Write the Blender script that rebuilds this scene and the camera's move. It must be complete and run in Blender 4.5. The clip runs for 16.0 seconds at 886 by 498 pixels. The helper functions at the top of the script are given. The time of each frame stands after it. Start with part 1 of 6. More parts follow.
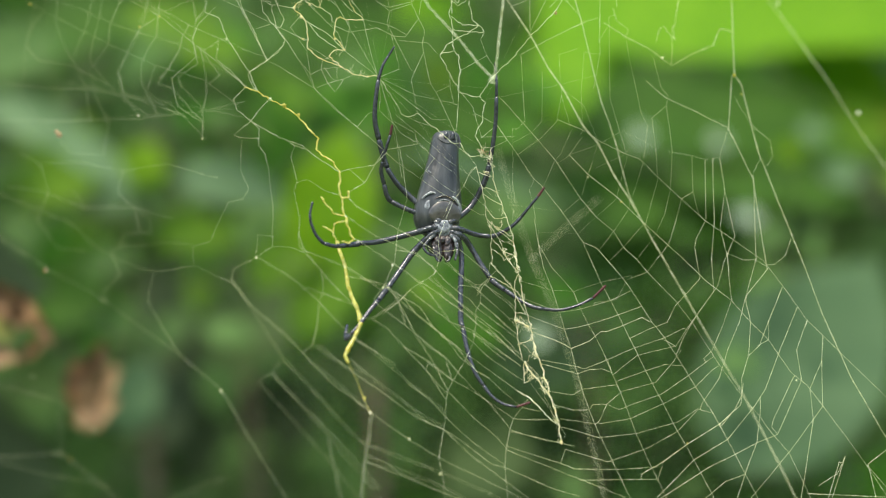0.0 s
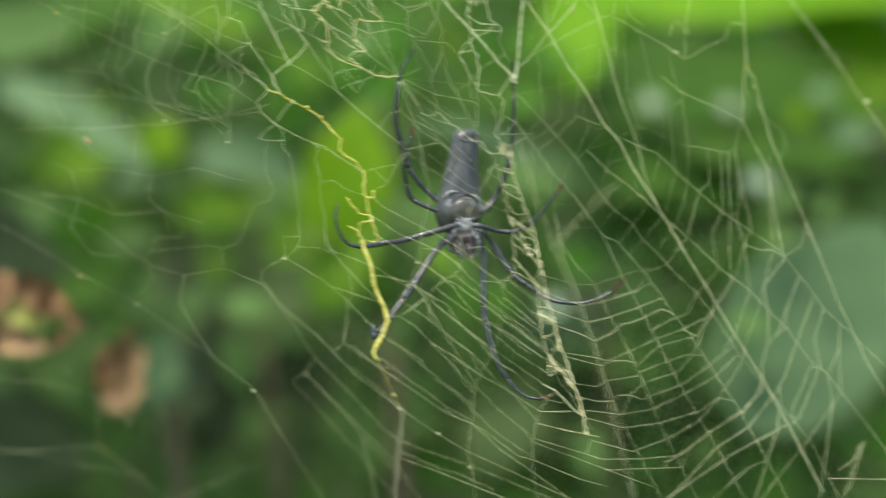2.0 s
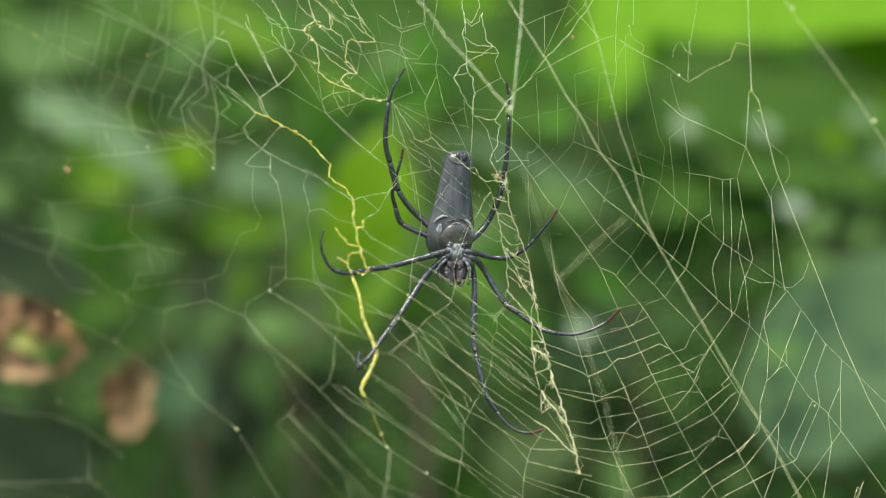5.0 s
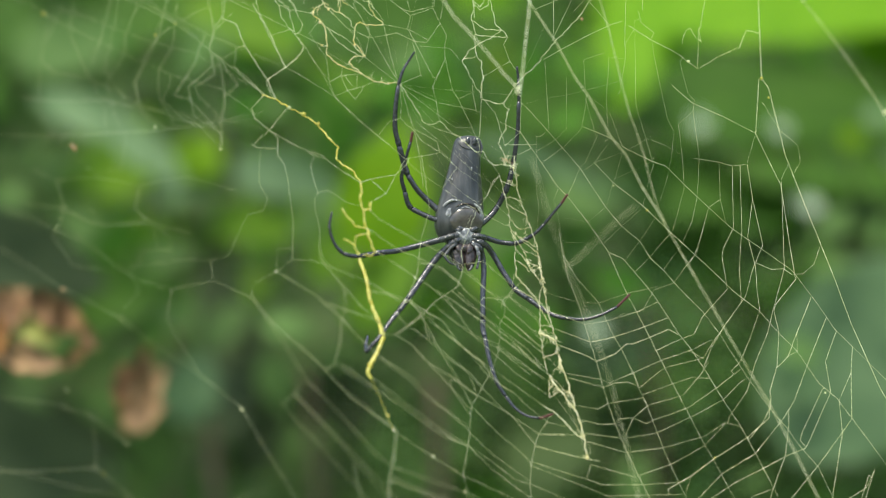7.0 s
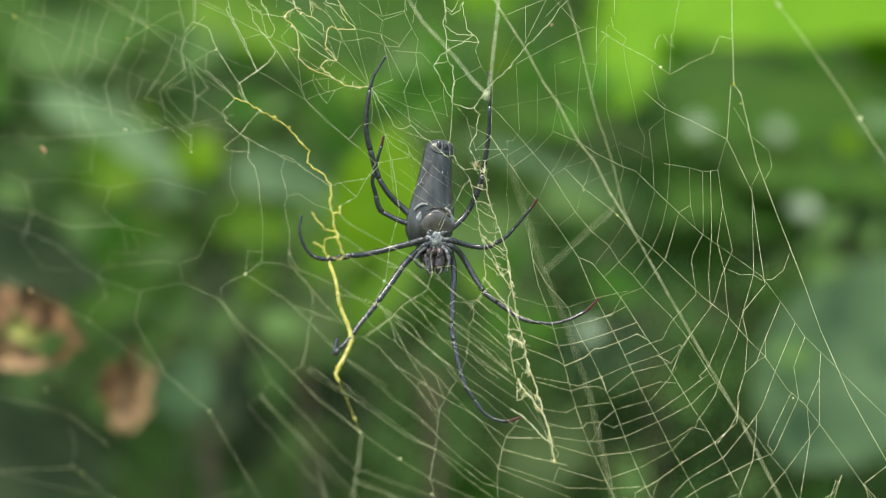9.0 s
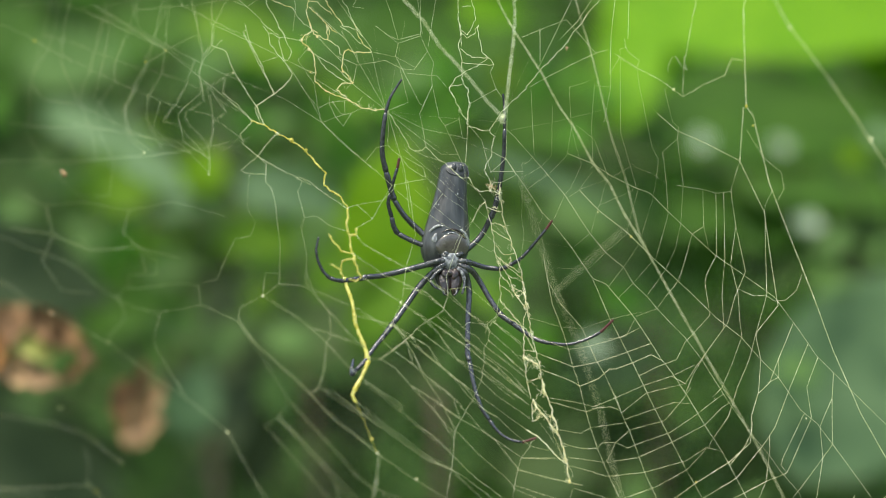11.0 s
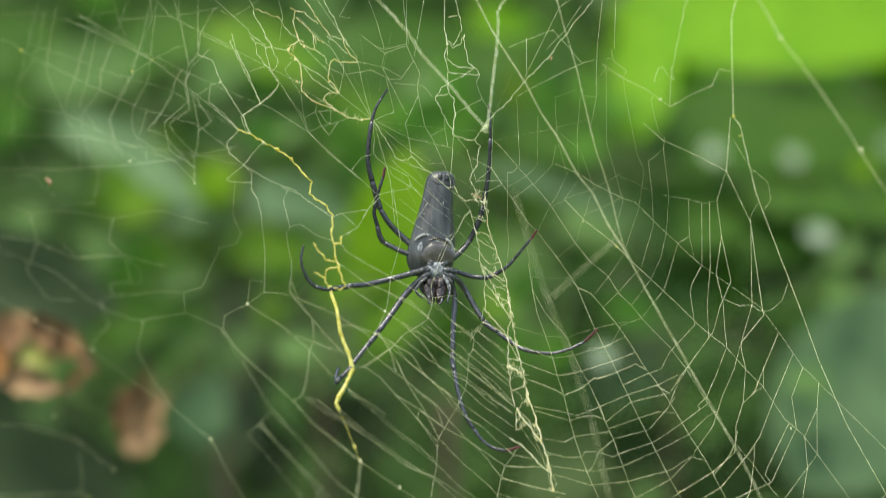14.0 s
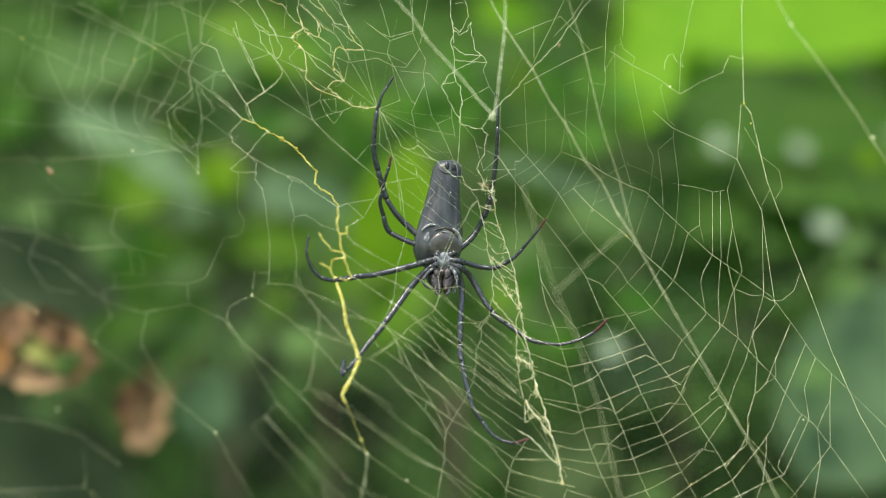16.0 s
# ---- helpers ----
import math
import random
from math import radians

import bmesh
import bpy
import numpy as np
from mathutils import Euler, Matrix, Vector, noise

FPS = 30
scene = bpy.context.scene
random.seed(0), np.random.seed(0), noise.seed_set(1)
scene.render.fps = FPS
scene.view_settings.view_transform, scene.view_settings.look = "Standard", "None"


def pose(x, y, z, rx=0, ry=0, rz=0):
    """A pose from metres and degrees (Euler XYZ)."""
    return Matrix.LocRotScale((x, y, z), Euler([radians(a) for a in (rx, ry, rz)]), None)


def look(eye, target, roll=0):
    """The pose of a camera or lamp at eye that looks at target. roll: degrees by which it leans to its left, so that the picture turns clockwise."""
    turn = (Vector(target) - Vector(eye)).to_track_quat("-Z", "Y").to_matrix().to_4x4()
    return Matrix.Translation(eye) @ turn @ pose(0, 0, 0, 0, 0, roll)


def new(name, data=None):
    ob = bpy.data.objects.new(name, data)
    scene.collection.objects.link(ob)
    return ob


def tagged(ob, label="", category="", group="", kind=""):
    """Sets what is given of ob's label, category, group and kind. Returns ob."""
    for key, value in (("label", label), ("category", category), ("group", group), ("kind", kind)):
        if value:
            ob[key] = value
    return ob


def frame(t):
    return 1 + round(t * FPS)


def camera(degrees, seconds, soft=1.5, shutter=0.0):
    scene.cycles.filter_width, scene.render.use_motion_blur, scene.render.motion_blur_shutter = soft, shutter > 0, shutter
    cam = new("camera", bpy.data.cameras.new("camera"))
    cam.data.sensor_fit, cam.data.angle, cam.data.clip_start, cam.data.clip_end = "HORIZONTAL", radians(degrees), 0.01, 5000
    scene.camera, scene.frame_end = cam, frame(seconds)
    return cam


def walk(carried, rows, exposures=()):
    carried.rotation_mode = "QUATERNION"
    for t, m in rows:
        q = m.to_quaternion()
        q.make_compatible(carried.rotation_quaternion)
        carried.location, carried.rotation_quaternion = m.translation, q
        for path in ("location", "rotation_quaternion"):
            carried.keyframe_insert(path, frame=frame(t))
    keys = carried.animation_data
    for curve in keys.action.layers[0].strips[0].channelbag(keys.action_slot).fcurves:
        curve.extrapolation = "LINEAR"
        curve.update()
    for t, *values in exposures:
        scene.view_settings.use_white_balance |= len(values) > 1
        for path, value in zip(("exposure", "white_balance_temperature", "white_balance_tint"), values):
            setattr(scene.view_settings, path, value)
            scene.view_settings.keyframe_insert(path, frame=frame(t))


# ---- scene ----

cam = camera(28, 16.0, 1.0, 0.6)
cam.data.dof.use_dof = True
cam.data.dof.focus_distance = 0.590
cam.data.dof.aperture_fstop = 3.9
PATH = [
    (0, (-0.01535, -0.58011, 1.38799), (0.00335, 0.01936, 1.40479), -0.101),
    (0.5, (-0.01846, -0.58367, 1.38137), (-0.00030, 0.01568, 1.40279), -0.364),
    (0.9, (0.00440, -0.58980, 1.39870), (0.02153, 0.00852, 1.41737), -0.147),
    (1, (0.01007, -0.59127, 1.40306), (0.02121, 0.00852, 1.41394), -0.093),
    (1.1, (0.00792, -0.59027, 1.40152), (0.02026, 0.00946, 1.40650), -0.330),
    (1.5, (-0.00069, -0.58626, 1.39534), (0.02296, 0.01324, 1.40126), -1.260),
    (1.9, (-0.01773, -0.59344, 1.40130), (0.00442, 0.00455, 1.40133), -1.333),
    (2, (-0.02199, -0.59524, 1.40279), (-0.00589, 0.00455, 1.40324), -1.351),
    (2.1, (-0.01941, -0.59065, 1.40478), (-0.00990, 0.00917, 1.40400), -1.500),
    (2.5, (-0.00908, -0.57230, 1.41275), (0.00041, 0.02762, 1.41610), -2.075),
    (3, (-0.01007, -0.57264, 1.40802), (0.00189, 0.02721, 1.41402), -1.614),
    (5.5, (0.00433, -0.57521, 1.41405), (-0.00053, 0.02475, 1.41828), -0.546),
    (6, (0.00922, -0.57430, 1.41679), (-0.00022, 0.02559, 1.42257), -0.851),
    (6.5, (0.00392, -0.57477, 1.41152), (-0.00481, 0.02509, 1.42134), -0.810),
    (7, (0.00352, -0.57195, 1.40280), (-0.00505, 0.02794, 1.41059), -0.526),
    (7.5, (0.00790, -0.57186, 1.40418), (-0.00174, 0.02801, 1.41199), -0.548),
    (8, (0.01238, -0.57189, 1.39845), (0.00005, 0.02785, 1.41139), -0.254),
    (8.5, (0.01474, -0.57107, 1.40085), (0.00295, 0.02872, 1.41126), -0.156),
    (9, (0.01823, -0.57485, 1.40457), (0.00458, 0.02495, 1.41166), -0.143),
    (11.5, (0.01205, -0.57961, 1.40821), (-0.00075, 0.02015, 1.41917), -0.137),
    (12, (0.01226, -0.58022, 1.40501), (-0.00195, 0.01951, 1.41585), 0.035),
    (12.5, (0.01616, -0.57130, 1.40149), (-0.00242, 0.02826, 1.41513), -0.043),
    (13, (0.02329, -0.57154, 1.40838), (-0.00111, 0.02794, 1.41391), -0.019),
    (13.5, (0.03012, -0.57774, 1.41582), (0.00442, 0.02169, 1.42116), -0.165),
    (14, (0.02651, -0.58103, 1.40715), (0.00433, 0.01838, 1.42174), 0.024),
    (14.5, (0.02872, -0.57913, 1.39640), (0.00435, 0.02023, 1.40960), 0.151),
    (15, (0.01814, -0.58141, 1.39917), (-0.00621, 0.01795, 1.41234), -0.122),
    (15.5, (0.02601, -0.57737, 1.40312), (0.00183, 0.02198, 1.41710), 0.024),
    (16, (0.02519, -0.57300, 1.40587), (0.00167, 0.02640, 1.41863), -0.167),
]
walk(cam, [(t, look(eye, target, roll)) for t, eye, target, roll in PATH], exposures=[(0, 1.35, 6950, 2), (16, 1.35, 6950, 2)])

# ---- light: soft daylight through a high canopy ----
world = bpy.data.worlds.new("world")
scene.world = world
world.use_nodes = True
nt = world.node_tree
sky = nt.nodes.new("ShaderNodeTexSky")
sky.sky_type, sky.sun_disc = "NISHITA", False
sky.sun_elevation, sky.sun_rotation = radians(70), radians(205)
sky.air_density, sky.dust_density = 1.0, 3.0
nt.links.new(sky.outputs[0], nt.nodes["Background"].inputs[0])
nt.nodes["Background"].inputs[1].default_value = 0.15
sun_data = bpy.data.lights.new("sun", "SUN")
sun_data.energy, sun_data.angle, sun_data.color = 1.5, radians(14), (1.0, 0.95, 0.86)
sun = new("sun", sun_data)
SUN_WAY = Vector((math.sin(radians(205)) * math.cos(radians(70)), math.cos(radians(205)) * math.cos(radians(70)), math.sin(radians(70))))
sun.matrix_world = look(SUN_WAY * 8, (0, 0, 0))


# ---- materials ----
def material(name):
    m = bpy.data.materials.new(name)
    m.use_nodes = True
    return m, m.node_tree, m.node_tree.nodes["Principled BSDF"]


def noise_ramp(tree, scale, detail, stops, coord="Object"):
    co = tree.nodes.new("ShaderNodeTexCoord")
    tex = tree.nodes.new("ShaderNodeTexNoise")
    stretch = tree.nodes.new("ShaderNodeMapping")
    stretch.inputs["Scale"].default_value = scale if isinstance(scale, tuple) else (scale, scale, scale)
    tex.inputs["Scale"].default_value, tex.inputs["Detail"].default_value = 1.0, detail
    ramp = tree.nodes.new("ShaderNodeValToRGB")
    tree.links.new(co.outputs[coord], stretch.inputs["Vector"])
    tree.links.new(stretch.outputs[0], tex.inputs["Vector"])
    tree.links.new(tex.outputs["Fac"], ramp.inputs["Fac"])
    ramp.color_ramp.elements[0].position, ramp.color_ramp.elements[0].color = stops[0][0], (*stops[0][1], 1)
    ramp.color_ramp.elements[1].position, ramp.color_ramp.elements[1].color = stops[-1][0], (*stops[-1][1], 1)
    for p, c in stops[1:-1]:
        ramp.color_ramp.elements.new(p).color = (*c, 1)
    return tex, ramp


def bump(tree, bsdf, height, strength, distance):
    b = tree.nodes.new("ShaderNodeBump")
    b.inputs["Strength"].default_value, b.inputs["Distance"].default_value = strength, distance
    tree.links.new(height, b.inputs["Height"])
    tree.links.new(b.outputs["Normal"], bsdf.inputs["Normal"])


def silk(name, low, high, lit=0.35):
    """Silk: pale, slightly glossy, and it lets light through."""
    m, tree, bsdf = material(name)
    # fine, strong colour contrast imitates sparkle along the thread
    tex, ramp = noise_ramp(tree, 650, 3, [(0.35, low), (0.62, high)])
    tree.links.new(ramp.outputs[0], bsdf.inputs["Base Color"])
    bsdf.inputs["Roughness"].default_value = 0.16
    bsdf.inputs["Specular IOR Level"].default_value = 1.0
    thin = tree.nodes.new("ShaderNodeBsdfTranslucent")
    tree.links.new(ramp.outputs[0], thin.inputs["Color"])
    mix = tree.nodes.new("ShaderNodeMixShader")
    mix.inputs[0].default_value = lit
    tree.links.new(bsdf.outputs[0], mix.inputs[1])
    tree.links.new(thin.outputs[0], mix.inputs[2])
    tree.links.new(mix.outputs[0], tree.nodes["Material Output"].inputs[0])
    return m


def leaf_material(name, low, high, through_light, gloss=0.6):
    """A leaf blade: mottled green, waxy, with light coming through from behind."""
    m, tree, bsdf = material(name)
    tex, ramp = noise_ramp(tree, 28, 5, [(0.32, low), (0.68, high)])
    vary = tree.nodes.new("ShaderNodeNewGeometry")
    hsv = tree.nodes.new("ShaderNodeHueSaturation")
    spread = tree.nodes.new("ShaderNodeMapRange")
    spread.inputs["To Min"].default_value, spread.inputs["To Max"].default_value = 0.7, 1.3
    tree.links.new(vary.outputs["Random Per Island"], spread.inputs["Value"])
    tree.links.new(spread.outputs[0], hsv.inputs["Value"])
    tree.links.new(ramp.outputs[0], hsv.inputs["Color"])
    tree.links.new(hsv.outputs[0], bsdf.inputs["Base Color"])
    bsdf.inputs["Roughness"].default_value = gloss
    bsdf.inputs["Specular IOR Level"].default_value = 0.1
    bump(tree, bsdf, tex.outputs["Fac"], 0.25, 0.004)
    thin = tree.nodes.new("ShaderNodeBsdfTranslucent")
    tree.links.new(hsv.outputs[0], thin.inputs["Color"])
    mix = tree.nodes.new("ShaderNodeMixShader")
    mix.inputs[0].default_value = through_light
    tree.links.new(bsdf.outputs[0], mix.inputs[1])
    tree.links.new(thin.outputs[0], mix.inputs[2])
    tree.links.new(mix.outputs[0], tree.nodes["Material Output"].inputs[0])
    return m


def plain(name, low, high, rough, scale=60, bump_strength=0.2, bump_distance=0.002, shine=0.5):
    m, tree, bsdf = material(name)
    bsdf.inputs["Specular IOR Level"].default_value = shine
    tex, ramp = noise_ramp(tree, scale, 6, [(0.3, low), (0.7, high)])
    tree.links.new(ramp.outputs[0], bsdf.inputs["Base Color"])
    bsdf.inputs["Roughness"].default_value = rough
    bump(tree, bsdf, tex.outputs["Fac"], bump_strength, bump_distance)
    return m


PALE_SILK = silk("pale_silk", (0.56, 0.60, 0.28), (0.98, 0.98, 0.66))
DUSTY_SILK = silk("dusty_silk", (0.62, 0.66, 0.34), (0.98, 1.0, 0.72))
LACE_SILK = silk("laced_cream_silk", (0.74, 0.70, 0.36), (1.0, 0.97, 0.70))
YELLOW_SILK = silk("yellow_silk", (0.56, 0.49, 0.05), (0.76, 0.71, 0.18), 0.25)
CREAM_SILK = silk("cream_silk", (0.80, 0.66, 0.22), (0.95, 0.90, 0.58))
BROWN_SILK = silk("brown_debris", (0.42, 0.22, 0.10), (0.66, 0.44, 0.26), 0.2)
# sunlit and sunny leaves: some of the sunshine is in the brighter colour
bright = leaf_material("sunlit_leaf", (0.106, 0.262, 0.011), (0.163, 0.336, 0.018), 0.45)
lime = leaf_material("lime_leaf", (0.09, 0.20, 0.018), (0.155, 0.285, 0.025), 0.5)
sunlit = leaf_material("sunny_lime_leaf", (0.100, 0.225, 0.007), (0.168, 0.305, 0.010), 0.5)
yellow = leaf_material("yellowing_leaf", (0.15, 0.21, 0.018), (0.21, 0.27, 0.025), 0.5)
green = leaf_material("green_leaf", (0.062, 0.190, 0.023), (0.113, 0.270, 0.029), 0.5)
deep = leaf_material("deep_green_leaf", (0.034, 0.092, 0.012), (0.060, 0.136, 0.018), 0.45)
mid = leaf_material("dark_leaf", (0.074, 0.148, 0.042), (0.114, 0.206, 0.060), 0.4)
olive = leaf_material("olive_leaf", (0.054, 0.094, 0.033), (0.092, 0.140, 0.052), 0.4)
# dark green for dim places low behind the web
dim = leaf_material("dim_leaf", (0.037, 0.058, 0.028), (0.068, 0.095, 0.046), 0.3)
pale = leaf_material("blue_green_leaf", (0.055, 0.108, 0.049), (0.087, 0.150, 0.070), 0.35)
grey = leaf_material("silvery_leaf", (0.075, 0.145, 0.060), (0.135, 0.215, 0.105), 0.35)
# pale colour stands in for light glinting off leaves
glint = leaf_material("leaf_glint", (0.20, 0.28, 0.18), (0.30, 0.38, 0.27), 0.4, 0.4)
SHELL = plain("black_shell", (0.013, 0.014, 0.017), (0.046, 0.049, 0.056), 0.24, 1100, 0.4, 0.0006)
# stretched pale streaks put part of the satin sheen into the colour
ABDOMEN = plain("dark_abdomen", (0.014, 0.015, 0.0145), (0.080, 0.084, 0.082), 0.3, (360, 360, 55), 0.5, 0.0012, 0.5)
BROWN_SHELL = plain("brown_shell", (0.005, 0.004, 0.0035), (0.034, 0.015, 0.010), 0.16, 1000, 0.9, 0.0009)
RED_TIP = plain("red_brown_tip", (0.05, 0.009, 0.007), (0.09, 0.014, 0.011), 0.45, 500, 0.2, 0.0003)
ABDOMEN_PLATE = plain("wrinkled_plate", (0.030, 0.027, 0.024), (0.095, 0.084, 0.072), 0.16, 330, 0.45, 0.0010)
# the pale end of this mottling also paints in wet highlights
GREY_SHELL = plain("grey_shell", (0.018, 0.020, 0.022), (0.42, 0.43, 0.44), 0.12, 700, 0.9, 0.0011)
HIP_SHELL = plain("dark_grey_hip", (0.010, 0.011, 0.012), (0.062, 0.065, 0.069), 0.10, 900, 0.9, 0.0010)
# pale colour for glints painted on the belly, and for pale specks
GLINT_SPECK = plain("glint_speck", (0.10, 0.105, 0.105), (0.55, 0.56, 0.56), 0.4, 1600, 0.9, 0.0008)
for wet, coat, rough in ((SHELL, 0.4, 0.14), (ABDOMEN_PLATE, 0.6, 0.06), (GREY_SHELL, 0.6, 0.06), (HIP_SHELL, 0.6, 0.06), (BROWN_SHELL, 0.5, 0.08)):
    wet.node_tree.nodes["Principled BSDF"].inputs["Coat Weight"].default_value = coat
    wet.node_tree.nodes["Principled BSDF"].inputs["Coat Roughness"].default_value = rough
DRY = plain("dry_leaf", (0.050, 0.022, 0.009), (0.34, 0.19, 0.080), 0.8, 90, 0.6, 0.003)
TAN = plain("tan_dry_leaf", (0.07, 0.038, 0.016), (0.42, 0.27, 0.135), 0.8, 85, 0.6, 0.003)
ORANGE = plain("orange_dry_leaf", (0.16, 0.065, 0.014), (0.38, 0.18, 0.05), 0.8, 110, 0.6, 0.003)
DRY_GREEN = plain("half_dry_leaf", (0.09, 0.08, 0.018), (0.26, 0.27, 0.05), 0.7, 90, 0.5, 0.003)
STEM = plain("stem_bark", (0.05, 0.06, 0.025), (0.10, 0.10, 0.05), 0.8, 40, 0.5, 0.004)
BARK = plain("brown_bark", (0.07, 0.055, 0.035), (0.13, 0.10, 0.065), 0.85, 60, 0.6, 0.004)
EARTH = plain("leaf_litter_earth", (0.05, 0.07, 0.032), (0.10, 0.14, 0.058), 0.95, 9, 0.8, 0.02)


# ---- building helpers ----
def part(name, verts, faces, mat, parent=None, label="", smooth=True):
    """Links one mesh, under a thing or a part where one is given."""
    me = bpy.data.meshes.new(name)
    me.from_pydata([tuple(v) for v in verts], [], faces)
    me.materials.append(mat)
    if smooth:
        me.polygons.foreach_set("use_smooth", [True] * len(me.polygons))
    me.update()
    ob = new(name, me)
    if parent is not None:
        ob.parent = parent
    return tagged(ob, label) if label else ob


def tube(path, radii, sides=6, squash=1.0, cap=True):
    """A tube along points, with a radius at each: vertices and faces."""
    path, radii = [Vector(p) for p in path], [float(r) for r in radii]
    verts, faces, side = [], [], None
    for i, p in enumerate(path):
        way = (path[min(i + 1, len(path) - 1)] - path[max(i - 1, 0)]).normalized()
        if side is None:
            side = way.cross(Vector((0, 1, 0)))
            if side.length < 0.1:
                side = way.cross(Vector((1, 0, 0)))
        side = (side - way * side.dot(way)).normalized()
        up = way.cross(side)
        for k in range(sides):
            a = 2 * math.pi * k / sides
            verts.append(p + radii[i] * (math.cos(a) * side + squash * math.sin(a) * up))
    for i in range(len(path) - 1):
        for k in range(sides):
            a, b = i * sides + k, i * sides + (k + 1) % sides
            faces.append((a, b, b + sides, a + sides))
    if cap:
        faces.append(tuple(range(sides))[::-1])
        faces.append(tuple(range(len(verts) - sides, len(verts))))
    return verts, faces


def smooth_path(points, steps):
    """A rounded line through points (of any number of values each)."""
    pts = [np.array(p, float) for p in points]
    pts = [2 * pts[0] - pts[1]] + pts + [2 * pts[-1] - pts[-2]]
    out = []
    for i in range(1, len(pts) - 2):
        a, b, c, d = pts[i - 1:i + 3]
        for s in range(steps):
            t = s / steps
            out.append(0.5 * (2 * b + (c - a) * t + (2 * a - 5 * b + 4 * c - d) * t * t + (3 * b - a - 3 * c + d) * t ** 3))
    out.append(pts[-2])
    return out


# ---- the web's leaning plane: right and up in millimetres, h millimetres behind it ----
def on_web(u, v, h=0.0):
    """A point of the web; its left side bellies out towards the viewer, its top stands up."""
    h += 0.2 * max(0.0, min(80.0, -v))
    h -= 0.27 * max(0.0, v - 8) * max(0.0, min(1.0, (140 - u) / 80)) + 14 * (1 - math.exp(-max(0.0, 15 - u) / 60)) * max(0.15, min(2.0, 1 - v / 75)) + 26 * max(0.0, min(1.0, (-u - 75) / 45))
    return Vector((u, -1 + 0.12 * u + 0.34 * v + h, 1400 + v)) / 1000


def strand(name, parent, mat, r, h, crinkle, flat, label=""):
    """One silk thread from node to node: nearly straight spans, crinkled where old."""
    nodes = [Vector((flat[i], flat[i + 1], 0)) for i in range(0, len(flat), 2)]
    step = 0.5 if crinkle > 0.15 else 1.5
    path, radii = [], []
    seed = Vector((nodes[0].x, nodes[0].y, len(flat)))
    run = 0.0
    for i in range(len(nodes) - 1):
        a, b = nodes[i], nodes[i + 1]
        n = max(2, round((b - a).length / step))
        for k in range(n + (i == len(nodes) - 2)):
            p = a.lerp(b, k / n)
            run += (b - a).length / n
            w = noise.noise_vector(seed + Vector((run * 0.55, 0, 0))) * crinkle
            q = noise.noise_vector(seed + Vector((run * 1.7, 9, 0))) * crinkle * 0.5
            path.append(on_web(p.x + w.x + q.x, p.y + w.y + q.y, h + w.z + q.z))
            thick = 1 + 0.45 * noise.noise(seed + Vector((run * 0.8, 0, 5))) * min(1, crinkle * 4) + 0.25 * noise.noise(seed + Vector((run * 2.3, 0, 8)))
            knot = 1 + 0.7 * max(0.0, noise.noise(seed + Vector((run * 1.1, 3, 7))) - 0.35) * 3
            radii.append(r * thick * knot / 1000)
    verts, faces = tube(path, radii, 5)
    return part(name, verts, faces, mat, parent, label)


# ---- ground and the green bank behind, added as a backdrop against the sky ----
def ground():
    n, verts, faces = 60, [], []
    for j in range(n + 1):
        for i in range(n + 1):
            s, t = 2 * i / n - 1, 2 * j / n - 1
            x, y = 60 * s ** 3 + 3 * s, 60 * t ** 3 + 3 * t
            z = 0.05 * noise.noise(Vector((x * 0.8, y * 0.8, 0))) + 0.9 * max(0.0, min(1.0, (y - 2.2) / 3)) + 7 * max(0.0, min(1.0, (y - 4.6) / 6)) - 0.03
            verts.append((x, y, z))
    for j in range(n):
        for i in range(n):
            a = j * (n + 1) + i
            faces.append((a, a + 1, a + n + 2, a + n + 1))
    tagged(part("ground", verts, faces, EARTH), "mossy dark green forest earth rising to an added backdrop bank", "ground", kind="structure")


ground()


def blade(length, width, droop=0.18, fold=0.16, nx=10, ny=4, tip=1.0):
    """A pointed leaf blade along x, from -length/2, folded a little at its midrib."""
    verts, faces = [], []
    for i in range(nx + 1):
        s = i / nx
        w = width / 2 * max(0.02, math.sin(math.pi * s ** (0.75 * tip)) ** 0.8)
        for j in range(ny + 1):
            t = 2 * j / ny - 1
            z = fold * abs(t) * w - droop * length * (s - 0.35) ** 2 + 0.03 * width * math.sin(9 * s + 3 * t)
            verts.append(Vector((length * (s - 0.5), w * t, z)))
    for i in range(nx):
        for j in range(ny):
            a = i * (ny + 1) + j
            faces.append((a, a + 1, a + ny + 2, a + ny + 1))
    return verts, faces


def leaf_turn(angle, tilt):
    """Faces -y, its length at an angle to the horizon, leaned back by tilt."""
    return Matrix.Rotation(radians(-tilt), 4, "X") @ Matrix.Rotation(radians(90), 4, "X") @ Matrix.Rotation(radians(angle), 4, "Z")


plants = {}


def plant(name, label, foot, top):
    """A plant with a bent stalk; its leaves hang on stalks of their own."""
    ob = new(name)
    tagged(ob, label, "plant")
    ob.location = foot
    mid_way = (Vector(foot) + Vector(top)) / 2 + Vector((0.04, 0.05, 0))
    path = smooth_path([foot, mid_way, top], 8)
    verts, faces = tube([Vector(p) - Vector(foot) for p in path], [0.008 - 0.005 * i / len(path) for i in range(len(path))], 7)
    part("stalk", verts, faces, STEM, ob)
    plants[name] = (ob, [Vector(p) for p in path])
    return name


